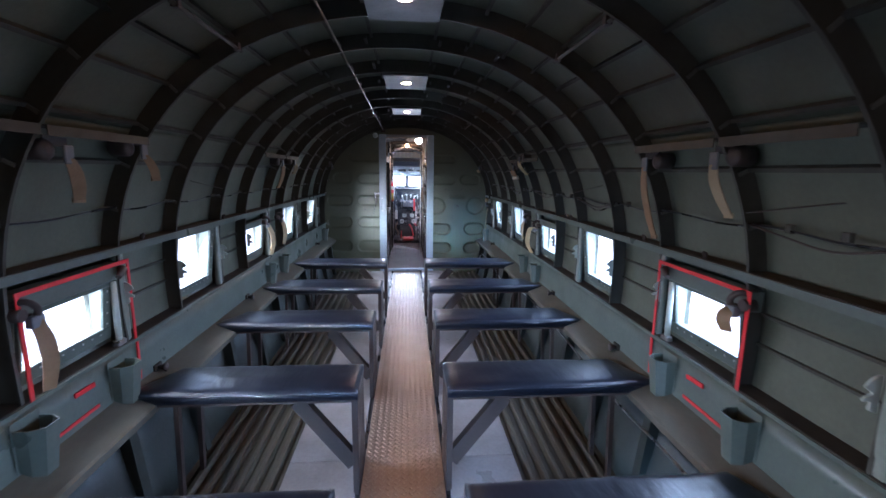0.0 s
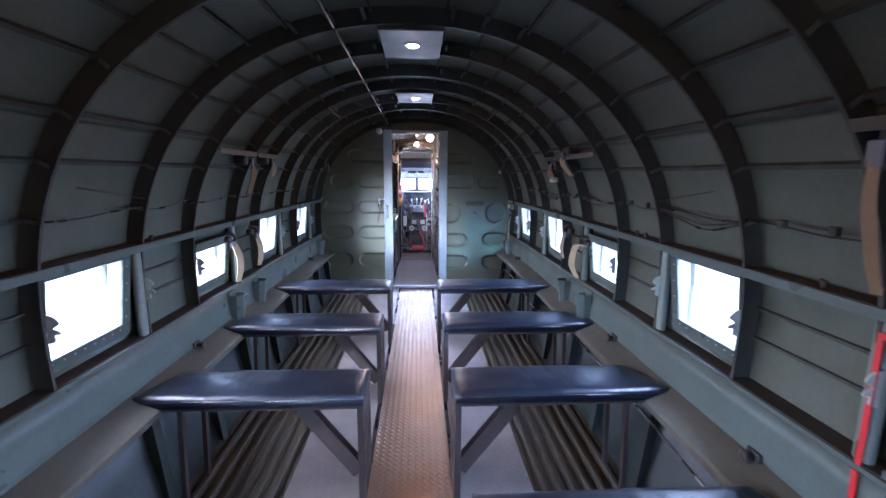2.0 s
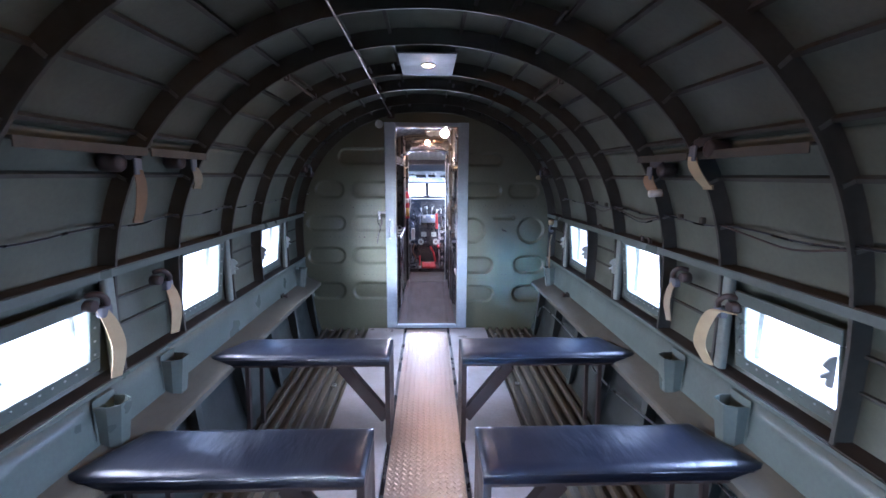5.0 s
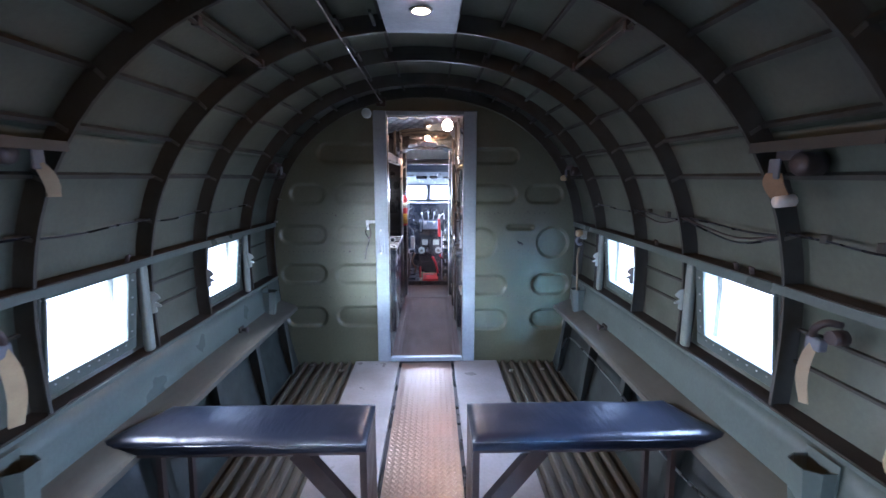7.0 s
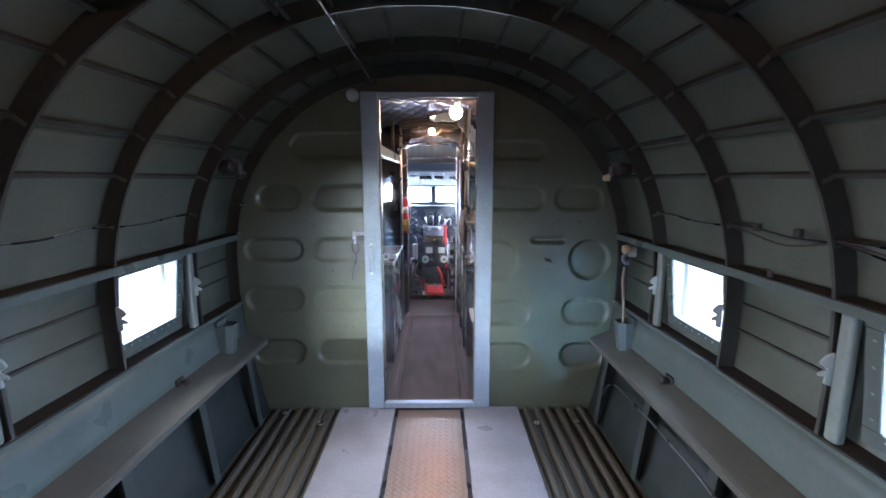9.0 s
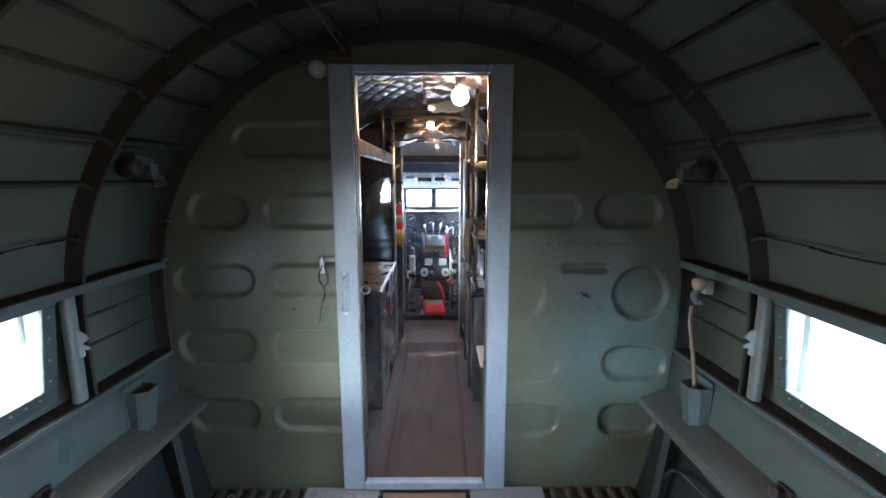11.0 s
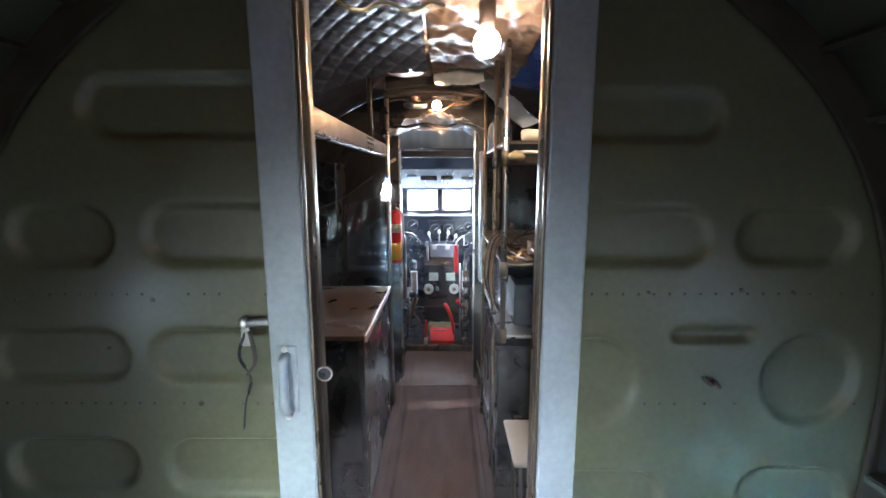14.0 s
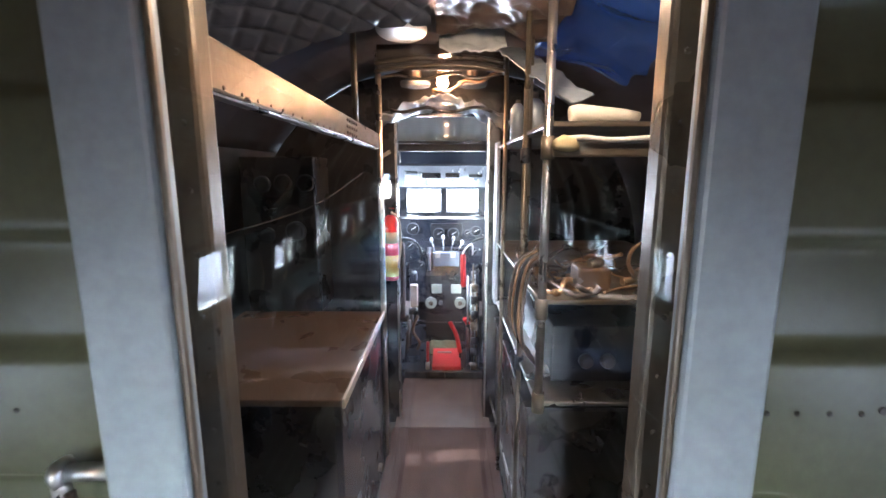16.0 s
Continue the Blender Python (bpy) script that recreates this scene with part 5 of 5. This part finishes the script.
structure("ceiling_sheet", crumpled(0.37, 0.95, 6.9, 7.9, lambda x, y: 2.03 - 0.4 * (x - 0.3) ** 1.4 - 0.03 * (y - 6.9), 40, 40, 0.045, 12, 2.2), BLUE, "glossy blue tarpaulin hung under the ceiling", "tarpaulin")
structure("ceiling_sheet", crumpled(-0.02, 0.40, 6.62, 7.66, lambda x, y: 2.045 - 0.25 * x * x - 0.02 * (y - 6.62), 50, 90, 0.026, 21, 10.0), FILM, "crumpled brownish clear plastic film under the ceiling by the lamp", "sheeting")
drape = strap("sheet", [(0.262, 7.88, 2.02), (0.285, 7.70, 1.955), (0.335, 7.46, 1.84), (0.40, 7.2, 1.70)], 0.13, SILVER, "", (0.75, 0.55, 0.2), 0.004)
bmesh.ops.subdivide_edges(drape, edges=drape.edges[:], cuts=3, use_grid_fill=True)
for v in drape.verts:
    v.co += Vector((0.008, 0.005, 0.02)) * noise.noise(v.co * 9) + Vector((0.004, 0, 0.006)) * noise.noise(v.co * 26)
structure("ceiling_sheet", drape, SHEET, "crumpled pale plastic sheeting draped down to the top shelf", "sheeting")
def oval_cover(t, x, y, z, rx, ry, mat):
    """A shallow dished oval lid under the roof."""
    bm = bmesh.new()
    rings = []
    for k, (q, dz) in enumerate(((1.0, 0.02), (1.0, 0.008), (0.94, 0.0), (0.6, -0.006), (0.25, -0.008))):
        rings.append([bm.verts.new((x + rx * q * math.cos(a), y + ry * q * math.sin(a), z + dz)) for a in [i * math.pi / 16 for i in range(32)]])
    for p, n in zip(rings, rings[1:]):
        for i in range(32):
            bm.faces.new((p[i], p[(i + 1) % 32], n[(i + 1) % 32], n[i])).smooth = True
    bm.faces.new(rings[-1])
    bm.faces.new(rings[0][::-1])
    part("cover", bm, mat, t)


t = thing("roof_hatch", -0.155, 7.66, 2.0, "oval pale roof hatch cover", "roof hatch")
oval_cover(t, -0.15, 7.66, 2.018, 0.095, 0.13, WHITE)
for x in (-0.135, 0.145):
    t = thing("roof_vent", x, 8.18, 1.96, "flat grey oval roof vent", "vent", "roof vents")
    oval_cover(t, x, 8.18, 1.925, 0.075, 0.075, LAMP_PLATE)
    part("neck", tube([(x, 8.19, 1.935), (x, 8.19, 2.1)], 0.03, 12), BROWN, t)
arch = thing("roof_arch", 0, 7.95, 1.98, "dark arched metal roof frame crossing the corridor", "frame")
for z, r in ((2.0, 0.011), (1.965, 0.009)):
    part("arch_bar", tube(curve_pts([(-0.30, 7.95, z - 0.02), (-0.15, 7.95, z), (0.0, 7.95, z + 0.006), (0.15, 7.95, z), (0.28, 7.95, z - 0.02)], 5), r, 8), BRONZE, arch)
part("arch_web", box(-0.29, 0.27, 7.955, 7.96, 1.95, 2.06), BROWN, arch)
for x, y, z, r in ((0.0, 8.04, 1.915, 0.026), (0.181, 6.81, 1.915, 0.043)):
    t = thing("compartment_lamp", x, y, 1.95, "bare warm glowing bulb in a dark ceiling socket", "ceiling lamp", "compartment lamps")
    part("socket", tube([(x, y, 2.09), (x, y, z + r * 0.8)], [0.03, 0.026], 12), BROWN, t)
    part("bulb", tube([(x, y, z + r * math.sin(a)) for a in [radians(80 - 20 * k) for k in range(9)]], [max(r * math.cos(radians(80 - 20 * k)), 0.003) for k in range(9)], 18), BULB if r < 0.04 else LAMP_GLOBE, t)
for k, (a, b, m) in enumerate((((-0.28, 8.0, 1.93), (0.27, 8.0, 1.94), BRONZE), ((-0.05, 8.1, 1.88), (0.26, 8.02, 1.95), COPPER), ((-0.24, 6.6, 1.95), (0.05, 6.62, 1.955), CREAM), ((-0.28, 8.3, 1.83), (0.26, 8.3, 1.83), BLACK))):
    p = [Vector(a).lerp(Vector(b), q / 8) + Vector((0, 0, 0.012 * math.sin(q * 1.7 + k))) for q in range(9)]
    ob = finish("roof_pipe", tube(curve_pts(p, 3), 0.006 + 0.003 * (k % 2), 7), m)
    tagged(ob, "thin pipe or wire crossing under the compartment ceiling", "pipe", "roof pipes")
# Added lamps inside the walls stand for daylight from unseen cockpit side windows.
area_lamp("left_side_window_fill", (-0.80, 9.5, 1.15), (0.3, 9.4, 0.9), 0.5, 0.3, SHIELD_WATTS * 0.7, (0.85, 0.93, 1.0))
area_lamp("right_side_window_fill", (0.80, 9.5, 1.15), (-0.3, 9.4, 0.9), 0.5, 0.3, SHIELD_WATTS * 0.7, (0.85, 0.93, 1.0))

# ---- cockpit entrance ----
wl = [(half_width(z, FWD, SKIN), z) for z in [-0.05 + 2.17 * k / 20 for k in range(21)]]
for s, xin in ((1, 0.25), (-1, -0.262)):
    poly = [(xin, -0.05)] + [(s * w, z) for w, z in wl] + [(0.0, wl[-1][1]), (0.0, 1.82), (xin, 1.82)]
    structure("wall_cockpit", prism(poly, "y", FWD - 0.12, FWD - 0.10), BLACK, "dark cockpit partition wall", "wall")
    t = thing("entrance_post", xin + s * 0.03, FWD - 0.15, 0.0, "dark metal post at the cockpit entrance", "post", "entrance posts")
    part("post", box(xin, xin + s * 0.075, FWD - 0.20, FWD - 0.121, -0.035, 1.84, 0.006), BLACK, t)
    part("edge", box(xin - s * 0.002, xin + s * 0.01, FWD - 0.205, FWD - 0.2005, -0.035, 1.82), ALLOY, t)
fe = thing("fire_extinguisher", -0.295, 8.33, 0.9, "red fire extinguisher with a yellow label on the corridor wall", "extinguisher")
part("cylinder", tube([(-0.292, 8.33, 0.905), (-0.292, 8.33, 0.915), (-0.292, 8.33, 1.235), (-0.292, 8.33, 1.26), (-0.292, 8.33, 1.275)], [0.036, 0.042, 0.042, 0.03, 0.012], 20), RED, fe)
part("label", tube([(-0.292, 8.33, 0.93), (-0.292, 8.33, 1.05)], 0.0428, 20), YELLOW, fe, "yellow printed label")
part("label", tube([(-0.292, 8.33, 1.12), (-0.292, 8.33, 1.18)], 0.0428, 20), PAPER, fe, "pale printed label")
part("valve", tube([(-0.292, 8.33, 1.272), (-0.292, 8.33, 1.31)], 0.010, 8), BLACK, fe)
part("lever", bar((-0.292, 8.33, 1.31), (-0.27, 8.27, 1.315), (1, 0, 0), 0.014, 0.006), RED, fe)
part("hose", tube(curve_pts([(-0.285, 8.31, 1.29), (-0.24, 8.29, 1.25), (-0.235, 8.30, 1.1), (-0.25, 8.31, 0.98)], 6), 0.006, 6), WHITE, fe)
part("wall_clip", box(-0.33, -0.30, 8.35, 8.43, 1.0, 1.2, 0.004), BROWN, fe)
tag = finish("paper_tag", bar((-0.292, 8.05, 1.58), (-0.25, 8.05, 1.605), (0, 1, 0), 0.002, 0.018), PAPER)
tagged(tag, "small white paper tag hanging on the tube", "tag")

# ---- cockpit ----
WSY = 10.2
for nm, q in (("lower", (-0.95, 0.95, -0.05, 1.126)), ("upper", (-0.95, 0.95, 1.352, 2.1)), ("post", (-0.034, 0.018, 1.126, 1.352)), ("left", (-0.95, -0.368, 1.126, 1.352)), ("right", (0.33, 0.95, 1.126, 1.352))):
    structure("wall_windshield_" + nm, box(q[0], q[1], WSY, WSY + 0.03, q[2], q[3]), BLACK if nm != "upper" else QUILT, "dark windshield surround of the cockpit", "wall")
for x0, x1 in ((-0.368, -0.034), (0.018, 0.33)):
    t = thing("windshield", (x0 + x1) / 2, WSY, 1.085, "bright flat cockpit windshield pane with rounded corners", "window", "windshields")
    tagged(t, kind="structure")
    g = part("pane", box(x0, x1, WSY + 0.012, WSY + 0.016, 1.126, 1.352), GLASS, t)
    g.visible_shadow = False
    for q in ((x0, x1, 1.1265, 1.135), (x0, x1, 1.343, 1.3515), (x0, x0 + 0.009, 1.1355, 1.3425), (x1 - 0.009, x1, 1.1355, 1.3425)):
        part("frame", box(q[0] + 0.0005, q[1] - 0.0005, WSY - 0.02, WSY - 0.001, q[2], q[3], 0.003, 1), ALLOY, t)
    for cx, cz, sx, sz in ((x0 + 0.008, 1.134, 1, 1), (x1 - 0.008, 1.134, -1, 1), (x0 + 0.008, 1.344, 1, -1), (x1 - 0.008, 1.344, -1, -1)):
        part("corner", prism([(cx, cz), (cx + sx * 0.04, cz), (cx + sx * 0.012, cz + sz * 0.012), (cx, cz + sz * 0.04)], "y", WSY - 0.018, WSY - 0.002), BLACK, t)
    area_lamp("windshield_daylight", ((x0 + x1) / 2, WSY + 0.06, 1.225), ((x0 + x1) / 2, WSY - 1.0, 1.12), x1 - x0, 0.19, SHIELD_WATTS, (0.88, 0.95, 1.0), 160)
# overhead
oh = thing("overhead_panel", 0, 9.8, 1.5, "grey overhead switch panel above the windshield", "panel")
part("plate", bar((0, 9.60, 1.57), (0, 9.98, 1.385), (1, 0, 0), 0.84, 0.02), LAMP_PLATE, oh)
for x, y, w, h in ((-0.11, 9.72, 0.16, 0.07), (0.07, 9.72, 0.12, 0.06), (-0.28, 9.7, 0.1, 0.03), (0.27, 9.74, 0.12, 0.04)):
    z = 1.57 - (y - 9.60) * 0.486
    part("switch_box", box(x - w / 2, x + w / 2, y - 0.02, y + 0.02, z - 0.012 - h * 0.6, z - 0.008, 0.004), BLACK if w > 0.11 else LAMP_PLATE, oh)
for x in (-0.38, 0.36):
    part("hanger", tube([(x, 9.66, 1.55), (x, 9.66, 2.12)], 0.01, 8), BROWN, oh)
rgo = random.Random(5)
for k in range(26):
    x, y = rgo.uniform(-0.36, 0.34), rgo.uniform(9.62, 9.93)
    z = 1.57 - (y - 9.60) * 0.486 - 0.011
    part("switch", tube([(x, y, z), (x, y - 0.006, z - 0.018)], [0.006, 0.004], 6), rgo.choice((ALLOY, WHITE, BLACK)), oh)
cush = thing("head_cushion", 0, 9.2, 1.7, "cream quilted padding across the cockpit roof, lightened for windshield haze", "padding")
bm = bmesh.new()
g = {}
for i in range(49):
    for j in range(13):
        x = -0.42 + 0.84 * i / 48
        v = j / 12
        puff = 0.016 * abs(math.sin(i / 48 * math.pi * 11)) * math.sin(math.pi * v)
        g[i, j] = bm.verts.new((x, 9.1 + 0.12 * v - puff, 1.90 - 0.165 * v))
for i in range(48):
    for j in range(12):
        bm.faces.new((g[i, j], g[i + 1, j], g[i + 1, j + 1], g[i, j + 1])).smooth = True
part("pad", bm, PAD, cush)
part("backing", box(-0.42, 0.42, 9.23, 9.26, 1.72, 2.0), BROWN, cush)
part("lower_bar", box(-0.42, 0.42, 9.2, 9.25, 1.66, 1.715, 0.006), BROWN, cush)
for x in (-0.18, 0.17):
    part("hook", tube(curve_pts([(x, 9.19, 1.74), (x + 0.02, 9.16, 1.73), (x + 0.045, 9.18, 1.74)], 4), 0.006, 6), ALLOY, cush)

pnl = thing("cockpit_dashboard", 0, 10.05, 0.3, "black instrument panel with round pale-rimmed gauges", "dashboard")
part("board", box(-0.75, 0.72, 10.06, 10.09, 0.25, 1.07, 0.006), NAVY, pnl)
part("glare_shield", bar((0, 10.0, 1.075), (0, 10.17, 1.082), (1, 0, 0), 1.3, 0.012), BLACK, pnl)
part("shield_trim", tube(curve_pts([(-0.36, 10.12, 1.105), (-0.18, 10.05, 1.088), (0.0, 10.02, 1.08), (0.17, 10.05, 1.088), (0.33, 10.12, 1.105)], 6), 0.005, 8), LIGHT_PLATE, pnl, "pale curved trim under the windshield")
part("centre_board", box(-0.13, 0.17, 10.045, 10.059, 0.83, 1.03, 0.004), BLACK, pnl)


def gauge(x, z, r, rim=LAMP_PLATE):
    d = part("gauge", tube([(x, 10.06 if r < 0.05 else 10.045, z), (x, 10.028, z)], r, 20), rim, pnl)
    part("gauge_face", tube([(x, 10.0285, z), (x, 10.026, z)], r * 0.88, 20), BLACK, d)
    part("needle", bar((x - r * 0.3, 10.0255, z - r * 0.2), (x + r * 0.55, 10.0255, z + r * 0.4), (0, 1, 0), 0.002, 0.005), WHITE, d)


for x, z, r in ((-0.055, 0.935, 0.055), (0.085, 0.935, 0.055), (-0.22, 0.76, 0.035), (-0.30, 0.98, 0.06), (0.30, 0.96, 0.05), (-0.22, 0.63, 0.03), (0.28, 0.76, 0.04), (-0.33, 0.82, 0.04), (0.33, 0.60, 0.03), (-0.45, 0.9, 0.06), (0.46, 0.9, 0.06), (0.22, 0.94, 0.03)):
    gauge(x, z, r)
rgp = random.Random(11)
for k in range(24):
    x, z = rgp.uniform(-0.4, 0.4), rgp.uniform(0.55, 1.04)
    if abs(x) < 0.15 and z > 0.8:
        continue
    part("switch", tube([(x, 10.06, z), (x, 10.045, z)], [0.01, 0.007], 8), rgp.choice((ALLOY, WHITE, BRONZE, RED)), pnl)

ped = thing("throttle_pedestal", 0.02, 9.75, 0.02, "dark throttle pedestal with white-knobbed levers", "pedestal")
part("body", prism([(9.62, 0.02), (9.62, 0.62), (9.70, 0.80), (9.95, 0.82), (9.95, 0.02)], "x", -0.16, 0.19), BLACK, ped)
part("quadrant", box(-0.10, 0.13, 9.63, 9.72, 0.70, 0.825, 0.01), SHEET, ped, "bare metal throttle quadrant")
part("trim_wheel", tube([(-0.135, 9.66, 0.76), (-0.115, 9.66, 0.76)], 0.10, 24), LAMP_PLATE, ped)
for x, dy, dz, m in ((-0.11, -0.03, 0.19, WHITE), (-0.01, -0.02, 0.21, WHITE), (0.08, -0.02, 0.20, WHITE), (0.155, -0.05, 0.17, WHITE)):
    lv = part("lever", tube([(x * 0.7, 9.68, 0.80), (x, 9.68 + dy, 0.74 + dz)], 0.006, 8), ALLOY, ped)
    part("knob", tube([(x, 9.68 + dy, 0.725 + dz), (x, 9.675 + dy, 0.74 + dz), (x, 9.67 + dy, 0.757 + dz), (x, 9.67 + dy, 0.768 + dz)], [0.009, 0.016, 0.014, 0.004], 12), m, lv)
for x in (-0.055, 0.075):
    part("lever_tag", box(x - 0.022, x + 0.022, 9.615, 9.625, 0.78, 0.825, 0.004), WHITE, ped)
for x, z in ((-0.065, 0.50), (0.105, 0.50)):
    part("placard", box(x - 0.045, x + 0.045, 9.612, 9.6195, z - 0.035, z + 0.045, 0.002, 1), LIGHT_PLATE, ped, "pale data placard")
for x, z in ((-0.115, 0.38), (0.14, 0.38)):
    r = part("tap_ring", tube([(x, 9.619, z), (x, 9.60, z)], 0.05, 20), LIGHT_PLATE, ped, "pale ring of a fuel selector")
    part("tap_hub", tube([(x, 9.6, z), (x, 9.59, z)], 0.02, 12), BRONZE, r)
part("hub", tube([(-0.03, 9.62, 0.38), (-0.03, 9.60, 0.38)], 0.02, 12), LAMP_PLATE, ped)
for k in range(14):
    part("placard_bolt", tube([(-0.14 + 0.022 * k, 9.62, 0.2), (-0.14 + 0.022 * k, 9.615, 0.2)], 0.004, 6), ALLOY, ped)

red = thing("red_floor_box", 0.03, 9.05, 0.02, "red painted floor plate box before the pedestal", "box")
part("plate", prism([(8.985, 0.0205), (8.985, 0.075), (9.28, 0.095), (9.28, 0.0205)], "x", -0.085, 0.13), RED, red)
part("hinge", box(-0.05, 0.06, 9.19, 9.21, 0.0905, 0.102, 0.003, 1), ALLOY, red)
rug = finish("grass_mat", crumpled(-0.12, 0.14, 9.29, 9.6, lambda x, y: 0.03, 24, 24, 0.015, 33, 30), surface("coarse_fibre_mat", (0.12, 0.12, 0.06), (0.06, 0.06, 0.03), 0.9, scale=30, grain=150, bump=0.4))
tagged(rug, "coarse greenish fibre mat on the cockpit floor", "mat")
lev = thing("red_lever", 0.1, 9.1, 0.02, "bent red-handled hydraulic lever", "lever")
part("shaft", tube([(0.13, 9.15, 0.021), (0.125, 9.12, 0.13)], 0.009, 8), BLACK, lev)
part("handle", tube(curve_pts([(0.125, 9.12, 0.13), (0.11, 9.11, 0.22), (0.09, 9.12, 0.29), (0.045, 9.14, 0.37)], 5), 0.016, 10), RED, lev, "red grip")
lev2 = thing("hand_pump", 0.165, 9.1, 0.02, "upright pump lever with a long red grip", "lever")
part("shaft", tube([(0.185, 9.12, 0.021), (0.18, 9.12, 0.74)], 0.008, 8), ALLOY, lev2)
part("grip", tube([(0.15, 9.10, 0.66), (0.147, 9.10, 0.67), (0.142, 9.10, 0.90), (0.141, 9.10, 0.91)], [0.012, 0.02, 0.02, 0.012], 12), RED, lev2, "long red grip")
part("bracket", tube(curve_pts([(0.141, 9.1, 0.905), (0.16, 9.1, 0.95), (0.21, 9.12, 0.98), (0.215, 9.12, 0.90)], 5), 0.007, 8), WHITE, lev2)
lev3 = thing("gear_lever", 0.15, 9.2, 0.02, "short lever with a red tip", "lever")
part("shaft", tube([(0.21, 9.2, 0.021), (0.19, 9.18, 0.34)], 0.010, 8), BLACK, lev3)
part("tip", tube([(0.19, 9.18, 0.34), (0.16, 9.17, 0.39)], 0.018, 10), RED, lev3)
lev4 = thing("lock_pin", -0.12, 9.2, 0.02, "pale red-striped locking pin standing on the floor", "pin")
part("pin", tube([(-0.125, 9.06, 0.021), (-0.12, 9.06, 0.24)], 0.012, 8), RED, lev4)
part("sleeve", tube([(-0.1245, 9.06, 0.022), (-0.1235, 9.06, 0.08)], 0.016, 8), WHITE, lev4)
for s in (1, -1):
    st = thing("pilot_seat", s * 0.42, 9.35, 0.02, "dark metal pilot seat frame with pale bits of harness", "seat", "pilot seats")
    part("bucket", box(s * 0.27, s * 0.66, 9.15, 9.55, 0.36, 0.42, 0.02, 3), BROWN, st)
    part("backrest", box(s * 0.29, s * 0.66, 9.10, 9.16, 0.40, 1.0, 0.03, 3), BROWN, st)
    part("arm", tube(curve_pts([(s * 0.255, 9.12, 0.78), (s * 0.24, 9.2, 0.74), (s * 0.235, 9.4, 0.70), (s * 0.24, 9.5, 0.62)], 5), 0.016, 8), LAMP_PLATE, st)
    part("harness", box(s * 0.20, s * 0.26, 9.16, 9.2, 0.48, 0.66, 0.01), WHITE, st, "white harness box")
    part("pivot", tube([(s * 0.2, 9.16, 0.45), (s * 0.27, 9.16, 0.45)], 0.03, 12), BLACK, st)
    for y in (9.18, 9.5):
        part("leg", tube([(s * 0.30, y, 0.021), (s * 0.27, y, 0.37)], 0.016, 8), BROWN, st)
    part("adjuster", tube(curve_pts([(s * 0.21, 9.2, 0.12), (s * 0.19, 9.15, 0.2), (s * 0.24, 9.14, 0.3), (s * 0.2, 9.14, 0.42)], 5), 0.012, 8), COPPER, st)
    part("control_column", tube(curve_pts([(s * 0.33, 9.75, 0.021), (s * 0.33, 9.72, 0.5), (s * 0.32, 9.7, 0.72)], 4), 0.018, 8), BLACK, st)
    part("control_wheel", tube(curve_pts([(s * 0.34 + 0.14 * math.cos(a), 9.68, 0.80 + 0.14 * math.sin(a)) for a in [radians(-20 + 20 * k) for k in range(12)]], 3), 0.011, 8), BLACK, st)
valves = thing("valve_stack", 0.24, 8.8, 0.0, "stack of dark hydraulic valves and pipes by the entrance", "valves")
for k in range(7):
    z = 0.05 + 0.1 * k
    part("valve", tube([(0.20, 8.98 + 0.03 * (k % 2), z + 0.03), (0.25, 8.98 + 0.03 * (k % 2), z + 0.03)], 0.03, 10), BLACK if k % 3 else BRONZE, valves)
for k in range(4):
    part("pipe", tube([(0.215 + 0.014 * k, 9.02, -0.0), (0.215 + 0.014 * k, 9.02, 0.85 - 0.08 * k)], 0.006, 7), (BRONZE, ALLOY, COPPER, BLACK)[k], valves)

# ---- bright overcast distance outside the windows ----
for sd in (1, -1):
    structure("backdrop", box(sd * 2.6, sd * 2.62, -1.2, 9.0, -1.69, 0.25), HAZE_GLOW, "plain bright hazy ground beyond the windows", "distance")
    structure("backdrop", box(sd * 2.6, sd * 2.62, -1.2, 9.0, 0.25, 3.0), SKY_GLOW, "plain bright overcast sky beyond the windows", "sky")
structure("backdrop", box(-2.0, 2.0, 12.4, 12.42, -1.69, 3.5), SKY_GLOW, "plain bright overcast sky beyond the windshield", "sky")

# ---- outside ground ----
structure("ground", box(-900, 900, -900, 900, -1.9, -1.7), CONCRETE, "pale concrete apron under the aircraft", "ground")
